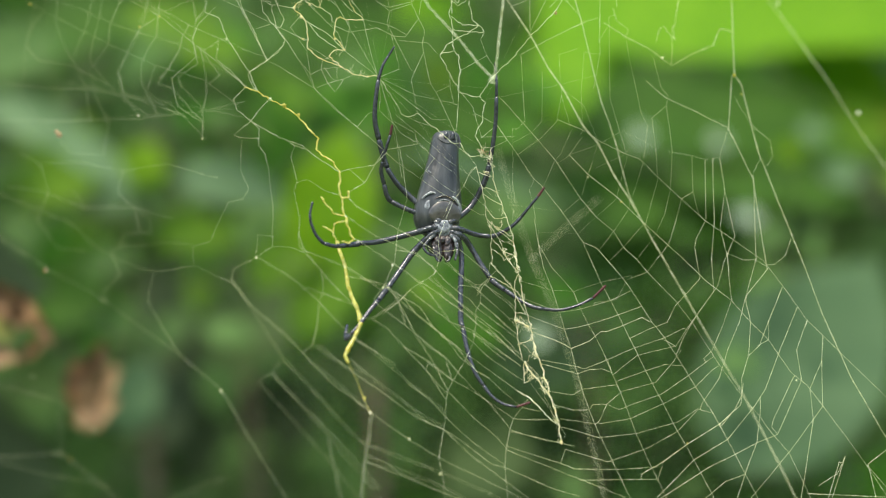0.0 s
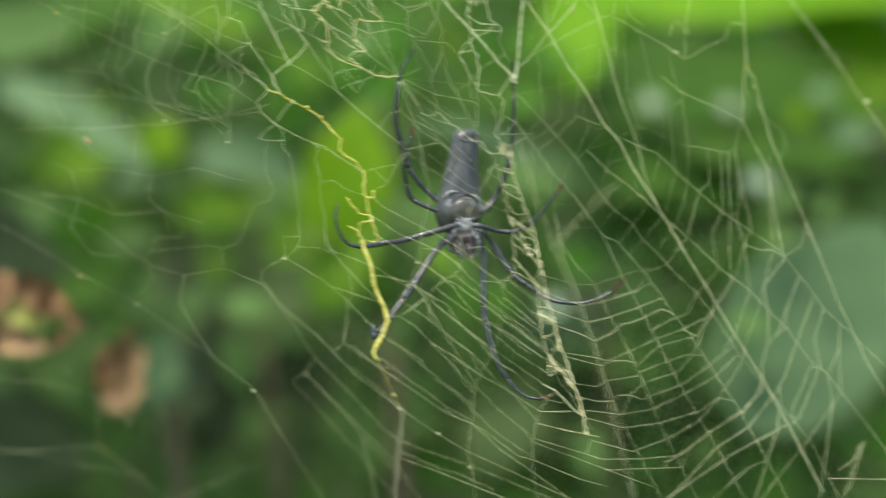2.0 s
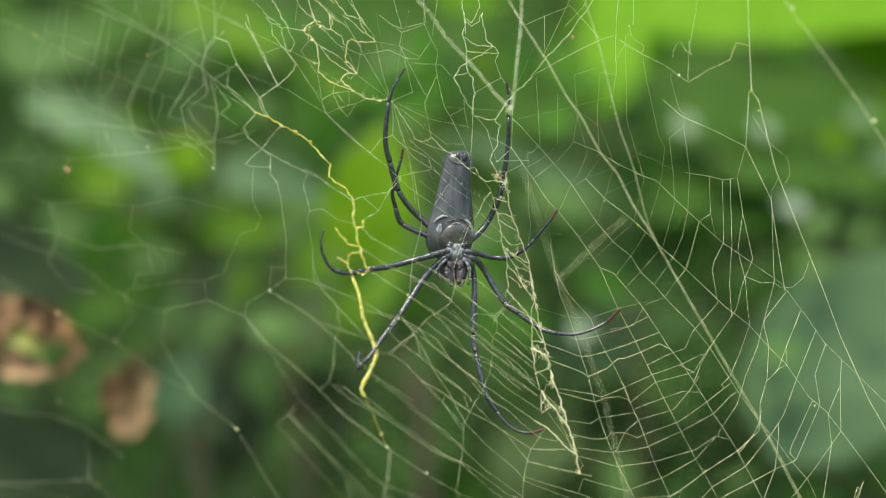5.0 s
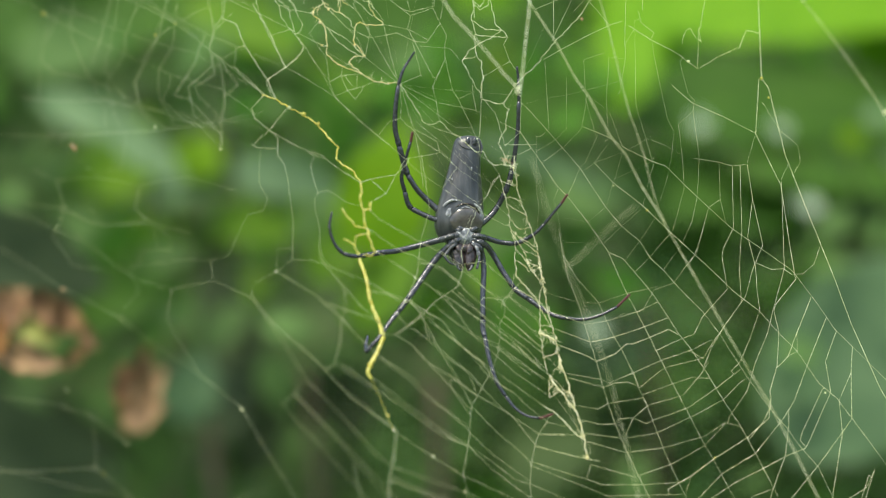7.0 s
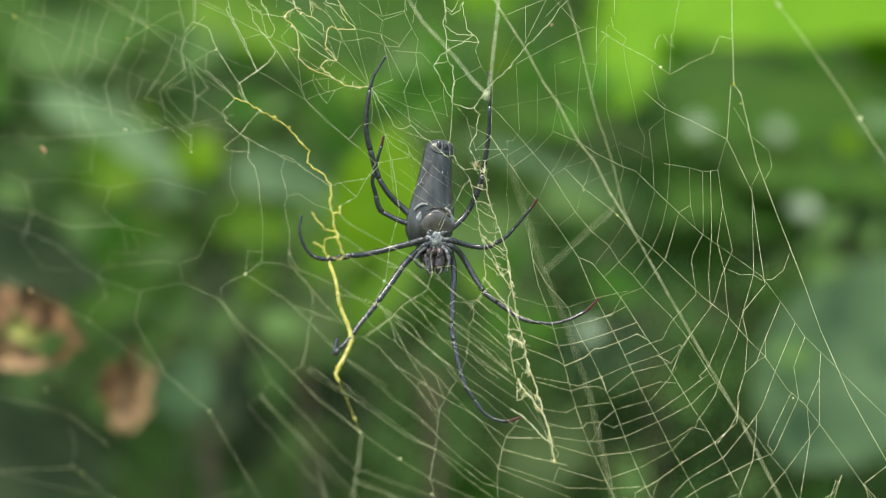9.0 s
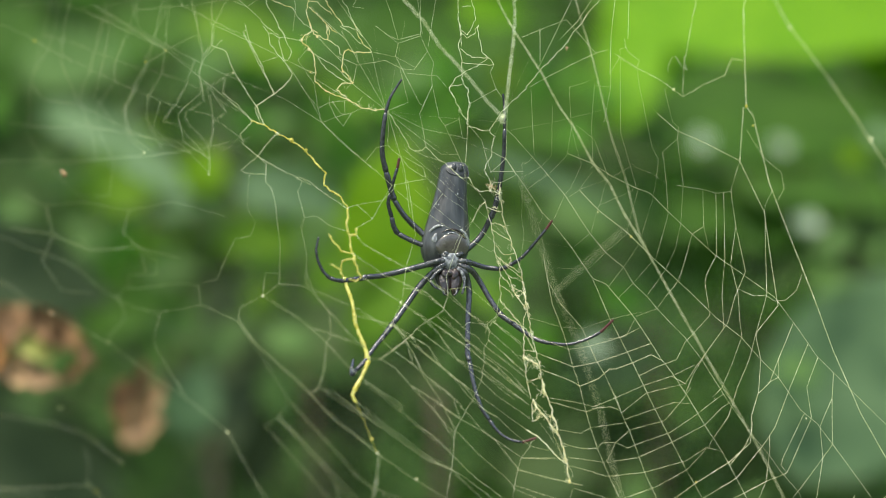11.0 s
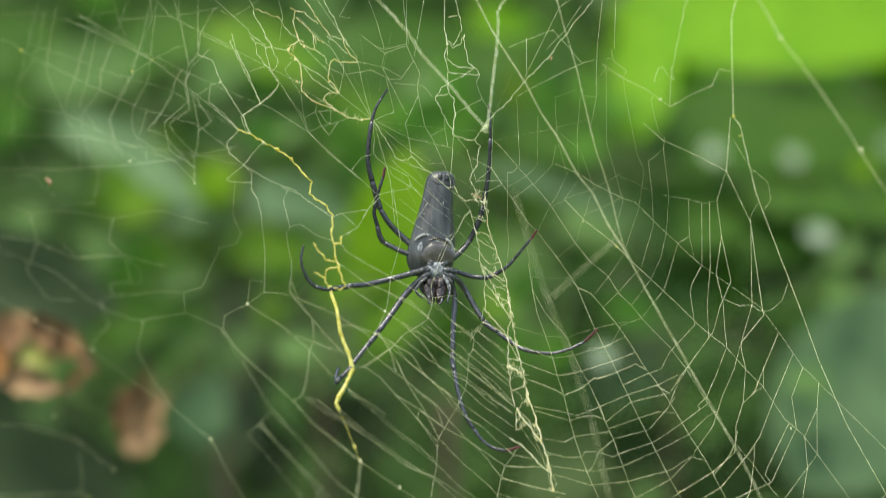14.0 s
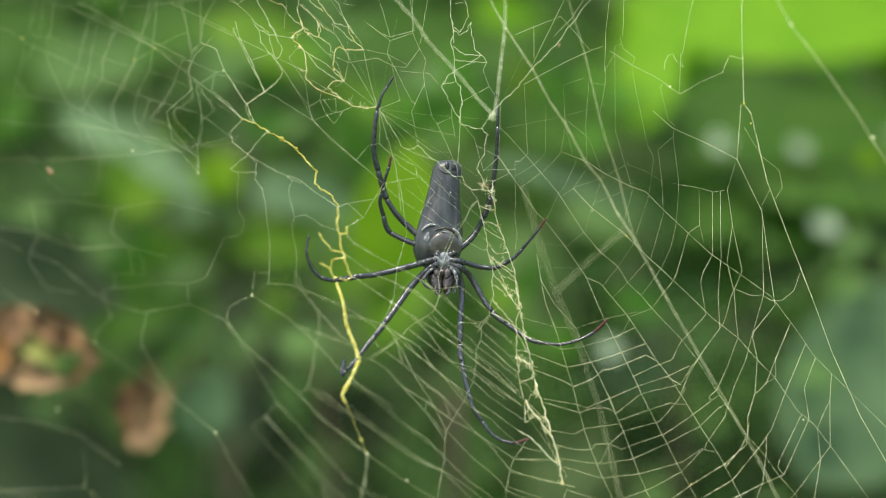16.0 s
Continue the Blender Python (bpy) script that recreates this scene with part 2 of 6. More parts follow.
def broad_leaf(mat, centre, length, width, angle, tilt, owner=None):
    ob, stalk = plants[owner or OWNER]
    verts, faces = blade(length, width)
    m = Matrix.Translation(Vector(centre) - ob.location) @ leaf_turn(angle, tilt)
    leaf = part("leaf", [m @ v for v in verts], faces, mat, ob)
    base = m @ Vector((-length / 2, 0, -0.18 * length * 0.12))
    joint = min((p for p in stalk), key=lambda p: (p - ob.location - base).length + 2 * max(0, p.z - ob.location.z - base.z)) - ob.location
    bend = base.lerp(joint, 0.5) + Vector((0, 0.02, 0.01))
    v, f = tube(smooth_path([base, bend, joint], 6), [0.0014] * 13, 5)
    part("leaf_stalk", v, f, STEM, leaf)


OWNER = plant("broadleaf_plant", "tall broadleaf plant with large sunlit bright green leaves", (0.55, 1.75, 0), (0.50, 1.65, 1.75))
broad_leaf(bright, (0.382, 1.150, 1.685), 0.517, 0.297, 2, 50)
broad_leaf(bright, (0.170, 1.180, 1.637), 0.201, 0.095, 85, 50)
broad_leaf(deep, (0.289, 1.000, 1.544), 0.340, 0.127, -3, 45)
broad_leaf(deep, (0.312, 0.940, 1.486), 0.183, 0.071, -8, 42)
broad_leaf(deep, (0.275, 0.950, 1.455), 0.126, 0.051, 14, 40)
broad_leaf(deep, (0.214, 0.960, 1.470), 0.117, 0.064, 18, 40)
broad_leaf(mid, (0.332, 1.100, 1.454), 0.159, 0.049, 6, 40)
broad_leaf(green, (0.224, 1.030, 1.562), 0.102, 0.072, 20, 45)
broad_leaf(pale, (0.372, 1.000, 1.365), 0.165, 0.110, 40, 30)
broad_leaf(lime, (0.408, 1.000, 1.535), 0.060, 0.055, 10, 10)
broad_leaf(lime, (0.448, 1.200, 1.611), 0.147, 0.085, -30, 30)
broad_leaf(yellow, (0.524, 1.300, 1.576), 0.108, 0.131, 70, 30)
broad_leaf(lime, (0.440, 1.000, 1.502), 0.030, 0.045, 20, 20)
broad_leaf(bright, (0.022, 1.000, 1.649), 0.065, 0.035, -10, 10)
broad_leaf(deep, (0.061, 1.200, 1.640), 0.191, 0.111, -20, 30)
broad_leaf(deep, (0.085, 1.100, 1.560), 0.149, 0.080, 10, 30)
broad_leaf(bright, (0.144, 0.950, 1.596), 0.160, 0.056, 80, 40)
broad_leaf(mid, (0.217, 1.030, 1.490), 0.067, 0.029, -43, 58)
broad_leaf(mid, (0.345, 1.120, 1.483), 0.065, 0.041, 31, 56)
broad_leaf(pale, (0.333, 1.010, 1.459), 0.065, 0.030, -23, 58)
broad_leaf(pale, (0.341, 1.000, 1.484), 0.115, 0.069, 10, 20)
broad_leaf(mid, (0.237, 1.130, 1.460), 0.090, 0.034, 11, 33)
broad_leaf(mid, (0.329, 1.140, 1.472), 0.081, 0.046, -37, 39)
broad_leaf(mid, (0.175, 1.000, 1.407), 0.130, 0.076, 31, 31)
broad_leaf(pale, (0.241, 1.090, 1.487), 0.082, 0.045, 46, 32)
broad_leaf(mid, (0.207, 1.020, 1.445), 0.053, 0.033, 56, 30)
broad_leaf(mid, (0.261, 1.040, 1.456), 0.088, 0.046, 13, 36)
broad_leaf(mid, (0.165, 1.000, 1.460), 0.210, 0.067, -12, 35)
broad_leaf(pale, (0.066, 0.870, 1.490), 0.151, 0.019, -24, 35)
broad_leaf(mid, (0.264, 1.200, 1.493), 0.102, 0.074, 35, 35)
broad_leaf(mid, (0.028, 1.050, 1.418), 0.144, 0.082, -50, 35)
broad_leaf(pale, (0.163, 1.200, 1.335), 0.170, 0.091, 30, 45)
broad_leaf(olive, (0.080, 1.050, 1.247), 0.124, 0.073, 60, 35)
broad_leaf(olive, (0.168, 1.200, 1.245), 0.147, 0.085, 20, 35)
broad_leaf(mid, (0.044, 1.150, 1.369), 0.110, 0.060, -30, 35)
broad_leaf(deep, (0.010, 1.200, 1.652), 0.147, 0.085, 40, 30)
broad_leaf(olive, (0.119, 1.350, 1.587), 0.172, 0.092, -30, 45)
broad_leaf(olive, (0.228, 1.400, 1.567), 0.138, 0.076, 20, 45)
OWNER = plant("shrub", "blue-green shrub with large soft leaves", (0.45, 1.15, 0), (0.42, 1.1, 1.35))
broad_leaf(pale, (0.328, 0.860, 1.344), 0.264, 0.143, 54, 34)
# two small silvery leaves also stand in for glints
broad_leaf(grey, (0.358, 0.950, 1.532), 0.032, 0.029, 10, 50)
broad_leaf(grey, (0.382, 0.950, 1.496), 0.041, 0.036, 20, 45)
broad_leaf(green, (0.210, 0.990, 1.432), 0.059, 0.028, -38, 58)
broad_leaf(green, (0.277, 0.960, 1.445), 0.052, 0.030, 39, 31)
broad_leaf(olive, (0.262, 0.960, 1.418), 0.078, 0.027, 24, 57)
# small leaves whose pale or lime colour paints blurred glints of light
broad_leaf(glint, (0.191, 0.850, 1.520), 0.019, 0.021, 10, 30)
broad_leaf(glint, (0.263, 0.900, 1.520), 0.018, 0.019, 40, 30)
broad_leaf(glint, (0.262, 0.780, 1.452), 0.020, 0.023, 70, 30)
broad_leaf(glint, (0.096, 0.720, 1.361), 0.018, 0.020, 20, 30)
broad_leaf(sunlit, (0.300, 0.800, 1.504), 0.021, 0.020, 20, 10)
broad_leaf(grey, (0.258, 0.800, 1.314), 0.022, 0.040, 60, 10)
OWNER = plant("shrub", "leafy shrub with lime and silvery green leaves", (-0.30, 1.3, 0), (-0.25, 1.25, 1.6))
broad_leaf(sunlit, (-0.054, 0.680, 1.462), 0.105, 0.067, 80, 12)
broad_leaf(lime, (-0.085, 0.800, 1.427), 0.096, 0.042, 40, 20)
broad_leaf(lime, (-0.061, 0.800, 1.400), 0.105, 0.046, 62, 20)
broad_leaf(olive, (-0.124, 0.860, 1.371), 0.105, 0.073, 60, 20)
broad_leaf(lime, (-0.170, 0.860, 1.442), 0.073, 0.037, -10, 20)
broad_leaf(grey, (-0.287, 0.850, 1.524), 0.145, 0.040, -30, 35)
broad_leaf(grey, (-0.234, 0.750, 1.492), 0.076, 0.031, -40, 35)
broad_leaf(pale, (-0.132, 0.750, 1.474), 0.088, 0.041, -14, 30)
broad_leaf(grey, (-0.228, 0.850, 1.475), 0.050, 0.039, 20, 30)
broad_leaf(pale, (-0.208, 0.780, 1.316), 0.060, 0.046, 70, 10)
broad_leaf(lime, (-0.266, 0.820, 1.486), 0.062, 0.049, 10, 10)
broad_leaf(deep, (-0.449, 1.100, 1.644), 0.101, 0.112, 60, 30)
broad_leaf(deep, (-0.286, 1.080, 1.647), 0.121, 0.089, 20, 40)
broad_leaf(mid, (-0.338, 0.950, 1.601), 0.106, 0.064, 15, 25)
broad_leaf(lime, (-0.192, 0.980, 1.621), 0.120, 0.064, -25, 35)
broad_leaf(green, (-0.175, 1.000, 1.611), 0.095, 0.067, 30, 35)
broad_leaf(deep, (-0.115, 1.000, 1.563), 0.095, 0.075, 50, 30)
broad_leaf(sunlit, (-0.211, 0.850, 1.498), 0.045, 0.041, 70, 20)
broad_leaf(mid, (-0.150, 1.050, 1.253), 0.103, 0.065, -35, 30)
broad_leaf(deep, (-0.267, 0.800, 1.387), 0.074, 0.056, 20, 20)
broad_leaf(mid, (-0.214, 1.000, 1.381), 0.100, 0.055, 40, 40)
broad_leaf(green, (-0.041, 1.080, 1.571), 0.116, 0.090, 30, 40)
# three dark leaves put the lower left's shade into their colour
broad_leaf(dim, (-0.383, 0.950, 1.262), 0.203, 0.130, -20, -15)
broad_leaf(dim, (-0.333, 0.740, 1.411), 0.142, 0.083, -14, 0)
broad_leaf(dim, (-0.339, 0.780, 1.265), 0.163, 0.091, -20, -8)
broad_leaf(dim, (-0.187, 0.840, 1.344), 0.054, 0.150, 5, 10)
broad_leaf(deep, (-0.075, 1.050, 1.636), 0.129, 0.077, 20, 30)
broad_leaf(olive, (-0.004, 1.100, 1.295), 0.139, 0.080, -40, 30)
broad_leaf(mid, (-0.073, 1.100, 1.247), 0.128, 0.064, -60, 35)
broad_leaf(dim, (-0.206, 0.980, 1.287), 0.129, 0.129, 30, -20)
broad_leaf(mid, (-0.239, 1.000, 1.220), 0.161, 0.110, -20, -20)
broad_leaf(dim, (-0.112, 1.050, 1.287), 0.093, 0.078, 30, -10)


def sapling(label, foot, top, r):
    path = smooth_path([foot, Vector(foot).lerp(Vector(top), 0.5) + Vector((0.02, 0, 0)), top], 8)
    v, f = tube(path, [r * (1 - 0.4 * i / 16) * (1 + 0.1 * math.sin(5 * i)) for i in range(17)], 9)
    tagged(part("sapling_stem", v, f, BARK), label, "stem")


sapling("thin brown sapling stem out of focus behind the web", (-0.188, 0.90, 0), (-0.214, 0.88, 1.398), 0.009)
sapling("thin brown sapling stem out of focus behind the web", (-0.293, 1.02, 0), (-0.261, 1.00, 1.378), 0.006)
sapling("thin brown sapling stem out of focus behind the web", (-0.015, 0.97, 0), (-0.028, 0.95, 1.340), 0.009)
sapling("thin brown sapling stem out of focus behind the web", (0.194, 1.17, 0), (0.174, 1.15, 1.501), 0.005)
sapling("thin brown sapling stem out of focus behind the web", (-0.084, 0.97, 0), (-0.140, 0.95, 1.379), 0.006)


def foliage(name, label, count, box, sizes, mat, seed):
    """A thicket: many small leaves in all directions, uneven, with gaps."""
    rng = random.Random(seed)
    verts, faces = [], []
    (x0, x1), (y0, y1), (z0, z1) = box
    done = 0
    while done < count:
        p = Vector((rng.uniform(x0, x1), rng.uniform(y0, y1), rng.uniform(z0, z1)))
        if noise.noise(p * 3.1 + Vector((seed, 0, 0))) < rng.uniform(-0.55, 0.35):
            continue
        done += 1
        length = rng.uniform(*sizes)
        v, f = blade(length, length * rng.uniform(0.35, 0.6), nx=5, ny=2)
        spin = Matrix.Rotation(rng.uniform(0, 6.28), 4, "Z")
        m = Matrix.Translation(p) @ Euler((rng.uniform(0.7, 1.7), rng.uniform(-0.5, 0.5), rng.uniform(-0.9, 0.9))).to_matrix().to_4x4() @ spin
        base = len(verts)
        verts += [m @ q for q in v]
        faces += [tuple(base + k for k in g) for g in f]
    return tagged(part(name, verts, faces, mat), label, "foliage", kind="stuff")


foliage("foliage", "dense dark green undergrowth leaves out of focus", 4200, ((-1.6, 1.6), (1.5, 2.6), (0.1, 2.6)), (0.06, 0.16), mid, 3)
foliage("foliage", "mid-green undergrowth leaves out of focus", 420, ((-1.2, 1.2), (1.3, 2.2), (0.8, 2.4)), (0.05, 0.13), green, 7)
foliage("foliage", "small lime-green leaves scattered behind the web", 55, ((-0.36, 0.06), (0.85, 1.35), (1.38, 1.62)), (0.025, 0.06), lime, 21)
foliage("foliage", "small dark green leaves scattered behind the web", 170, ((-0.50, 0.13), (0.78, 1.4), (1.24, 1.66)), (0.02, 0.06), mid, 23)
foliage("foliage", "small dark green leaves low behind the web", 115, ((0.13, 0.45), (0.80, 1.4), (1.10, 1.52)), (0.02, 0.06), mid, 24)
foliage("foliage", "small green leaves scattered behind the web", 64, ((-0.34, 0.14), (0.8, 1.3), (1.34, 1.60)), (0.02, 0.055), green, 37)
foliage("foliage", "small olive withered leaves scattered behind the web", 150, ((-0.45, 0.20), (0.85, 1.35), (1.08, 1.56)), (0.025, 0.07), olive, 29)
foliage("foliage", "deep green thicket leaves filling the background", 7000, ((-4, 4), (2.6, 4.2), (0.0, 4.5)), (0.12, 0.30), mid, 11)


def dry_leaf(name, mat, centre, length, width, curl, angle, tilt, seed, parent, label=""):
    """A curled, crumpled dead leaf."""
    nx, ny, verts, faces = 20, 14, [], []
    for i in range(nx + 1):
        s = i / nx
        w = width * max(0.06, math.sin(math.pi * (0.06 + 0.9 * s)) ** 0.7)
        for j in range(ny + 1):
            t = (2 * j / ny - 1) * curl
            rad = w / (2 * max(curl, 0.2))
            p = Vector((length * (s - 0.5), rad * math.sin(t), rad * (1 - math.cos(t)) + 0.25 * length * (s - 0.5) ** 2))
            verts.append(p + noise.noise_vector(p * 90 + Vector((seed, 0, 0))) * 0.24 * width + noise.noise_vector(p * 240 + Vector((0, seed, 0))) * 0.07 * width)
    for i in range(nx):
        for j in range(ny):
            a = i * (ny + 1) + j
            faces.append((a, a + 1, a + ny + 2, a + ny + 1))
    m = Matrix.Translation(centre) @ leaf_turn(angle, tilt)
    return part(name, [m @ v for v in verts], faces, mat, parent, label)


cluster = tagged(new("dead_leaf_cluster"), "cluster of curled orange-brown dead leaves caught in threads", "dead leaf")
cluster.location = (-0.2090, 0.300, 1.3750)
dry_leaf("dry_leaf", DRY, (-0.015, 0.002, 0.010), 0.030, 0.025, 0.9, 62, 10, 1, cluster)
dry_leaf("dry_leaf", DRY, (0.009, 0.004, 0.011), 0.030, 0.022, 1.0, -38, -10, 2, cluster)
dry_leaf("dry_leaf", TAN, (-0.007, -0.003, -0.012), 0.038, 0.017, 1.2, -16, 15, 3, cluster, "pale tan curled leaf")
dry_leaf("dry_leaf", DRY, (0.022, 0.0, 0.003), 0.026, 0.009, 1.5, -62, 0, 4, cluster)
dry_leaf("dry_leaf", DRY, (0.019, 0.002, -0.012), 0.020, 0.008, 1.4, 38, 5, 6, cluster)
dry_leaf("dry_leaf", ORANGE, (-0.018, -0.004, -0.002), 0.022, 0.012, 1.2, 75, 0, 7, cluster, "orange-brown leaf edge")
dry_leaf("dry_leaf", DRY_GREEN, (0.001, -0.005, 0.000), 0.021, 0.011, 0.8, -24, 0, 5, cluster, "yellow-green half-dry leaf")
hung = tagged(new("dead_leaf"), "curled tan dead leaf hanging in the threads", "dead leaf")
hung.location = (-0.1730, 0.379, 1.3400)
dry_leaf("dry_leaf", TAN, (0.004, -0.002, -0.004), 0.036, 0.022, 1.1, 80, 5, 8, hung, "pale tan blade")
dry_leaf("dry_leaf", DRY, (-0.006, 0.0, -0.002), 0.036, 0.018, 1.4, 96, 0, 9, hung)
dry_leaf("dry_leaf", DRY, (0.002, -0.003, 0.016), 0.020, 0.010, 1.2, 70, -10, 10, hung)


# ---- the spider: belly to the web, head down ----
spider = tagged(new("spider"), "large black orb-weaver spider hanging head down behind its web", "spider")
spider.location = on_web(2, 16, 8)


FANGS = []


def shell(name, rings, mat, parent, sides=20, label="", furrow=0.0):
    """Rounded body from rings of (u, v, h, half width, half depth)."""
    rings = smooth_path(rings, 5)
    verts, faces = [], []
    for u, v, h, a, b in (map(float, ring) for ring in rings):
        for k in range(sides):
            w = 2 * math.pi * k / sides
            k_out = 1 + furrow * (1.3 * math.cos(3 * w + 0.05 * v + 0.6) + noise.noise(Vector((2 * math.cos(w), 2 * math.sin(w), v * 0.35))))
            verts.append(on_web(u + a * math.cos(w) * k_out, v, h + b * math.sin(w) * k_out) - spider.location)
    for i in range(len(rings) - 1):
        for k in range(sides):
            a, b = i * sides + k, i * sides + (k + 1) % sides
            faces.append((a, b, b + sides, a + sides))
    faces += [tuple(range(sides))[::-1], tuple(range(len(verts) - sides, len(verts)))]
    return part(name, verts, faces, mat, parent, label)


abdomen = shell("abdomen", [(0.2, 11.6, 13, 1.5, 1.6), (0.2, 13.0, 13, 5.4, 4.3), (0.3, 17, 12.5, 7.7, 6.6), (0.8, 22, 12, 7.8, 7.0), (1.6, 28, 12, 6.9, 6.6), (2.4, 35, 12, 5.6, 5.6), (3.1, 41, 12, 4.9, 4.8),
                            (3.6, 44.2, 12, 4.8, 4.4), (3.9, 46.3, 12, 4.3, 3.8), (4.0, 47.5, 12, 2.9, 2.5), (4.0, 47.9, 12, 0.8, 0.8)], ABDOMEN, spider, 48, "long dark grey satin abdomen with faint furrows", 0.03)
shell("spinneret", [(5.6, 44.4, 8.3, 0.9, 0.7), (5.9, 46.0, 8.0, 0.8, 0.7), (6.0, 47.0, 8.0, 0.4, 0.4)], SHELL, abdomen, 10)
shell("spinneret", [(3.6, 44.8, 8.1, 0.8, 0.7), (3.7, 46.3, 7.8, 0.7, 0.6), (3.7, 47.2, 7.9, 0.3, 0.3)], SHELL, abdomen, 10)
shell("belly_plate", [(2.5, 14.6, 8.6, 2.4, 0.8), (2.6, 16.4, 7.4, 4.6, 1.5), (2.8, 18.8, 6.7, 5.6, 1.6), (2.9, 20.6, 6.3, 5.0, 1.5), (3.0, 22.2, 6.0, 3.9, 1.3), (3.0, 23.4, 5.9, 2.4, 0.9), (3.0, 24.0, 6.0, 0.9, 0.4)], ABDOMEN_PLATE, abdomen, 36, "shiny brownish plate before the abdomen's fold", 0.03)
shell("lung_cover", [(-1.6, 18.2, 7.2, 0.6, 0.6), (-2.2, 19.4, 7.2, 1.3, 0.9), (-2.4, 21.4, 6.6, 1.5, 0.9), (-2.0, 23.2, 6.4, 1.3, 0.8), (-1.4, 24.4, 6.3, 0.5, 0.4)], GREY_SHELL, abdomen, 14, "pale grey shiny lung cover")
shell("lung_cover", [(7.0, 18.2, 7.2, 0.6, 0.6), (7.5, 19.4, 7.6, 1.0, 0.9), (7.6, 21.2, 7.1, 1.2, 0.9), (7.2, 22.8, 6.9, 0.9, 0.8), (6.7, 23.6, 6.7, 0.5, 0.5)], GREY_SHELL, abdomen, 14, "pale grey shiny lung cover")


def ridge(name, points, r, mat, parent, label=""):
    """A raised fold or painted glint lying on the abdomen: (u, v, h) along it."""
    path = [on_web(*map(float, p)) - spider.location for p in smooth_path(points, 5)]
    n = len(path) - 1
    radii = [r * (0.35 + 0.65 * math.sin(math.pi * (0.08 + 0.84 * i / n))) * (1 + 0.35 * noise.noise(Vector((i * 0.7, r * 9, 2)))) / 1000 for i in range(n + 1)]
    verts, faces = tube(path, radii, 8)
    return part(name, verts, faces, mat, parent, label)


ridge("belly_fold", [(-1.0, 23.4, 5.6), (0.6, 24.5, 5.2), (2.6, 25.0, 5.0), (4.6, 24.7, 5.1), (6.4, 23.2, 5.6), (7.4, 21.6, 6.4)], 0.30, BROWN_SHELL, abdomen, "red-brown fold across the belly")
# two pale ridges put the white glints at the belly's corners
ridge("glint_ridge", [(-4.6, 24.2, 6.4), (-3.2, 25.4, 5.8), (-1.6, 26.2, 5.4), (0.0, 26.0, 5.1)], 0.42, GLINT_SPECK, abdomen, "pale grey ridge painted as a glint")
ridge("glint_ridge", [(5.6, 25.0, 5.1), (7.0, 23.8, 5.7), (8.0, 22.0, 6.5), (8.3, 20.4, 7.2)], 0.46, GLINT_SPECK, abdomen, "pale grey ridge painted as a glint")
ridge("plate_rim", [(-0.4, 22.4, 5.6), (1.2, 23.4, 5.2), (3.0, 23.9, 5.0), (4.8, 23.2, 5.2), (6.2, 21.8, 5.7), (7.2, 19.8, 6.4)], 0.24, GREY_SHELL, abdomen, "pale glossy rim of the belly plate")
ridge("tail_fold", [(0.6, 45.2, 8.4), (2.2, 43.8, 7.6), (4.2, 43.2, 7.4), (6.4, 43.6, 8.0), (7.8, 45.0, 9.4)], 0.22, ABDOMEN, abdomen, "dark fold under the spinnerets")
ridge("tail_fold", [(7.9, 46.0, 10.0), (8.3, 44.0, 9.8), (8.1, 41.6, 9.2)], 0.3, HIP_SHELL, abdomen, "glossy fold beside the spinnerets")
for u, v, h in ((-2.2, 33.5, 7.0), (-1.6, 33.1, 6.7), (4.8, 36.8, 6.9)):
    shell("pale_speck", [(u, v - 0.35, h + 0.1, 0.08, 0.1), (u, v, h - 0.05, 0.2, 0.2), (u, v + 0.4, h + 0.1, 0.08, 0.1)], GLINT_SPECK, abdomen, 8)
carapace = shell("carapace", [(1.4, 5.4, 11, 1.2, 1.2), (1.4, 6.4, 11, 3.6, 3.0), (1.6, 10, 11, 5.2, 4.0), (2.0, 14.5, 11, 5.0, 3.8), (2.2, 18.5, 11, 3.4, 2.8), (2.3, 20.2, 11, 1.0, 1.0)], SHELL, spider, 20)
shell("sternum", [(2.4, 11.4, 7.0, 0.7, 0.5), (2.4, 12.4, 6.7, 2.1, 1.0), (2.4, 14.6, 6.4, 3.0, 1.3), (2.4, 16.8, 6.5, 2.7, 1.1), (2.4, 18.4, 7.0, 1.0, 0.5)], GREY_SHELL, carapace, 18, "grey shiny mottled sternum", 0.05)
shell("lip", [(2.3, 12.0, 6.4, 0.6, 0.5), (2.3, 11.0, 6.0, 1.1, 0.8), (2.3, 9.8, 6.0, 0.9, 0.7), (2.3, 9.0, 6.4, 0.3, 0.3)], BROWN_SHELL, carapace, 12, "red-brown lip")
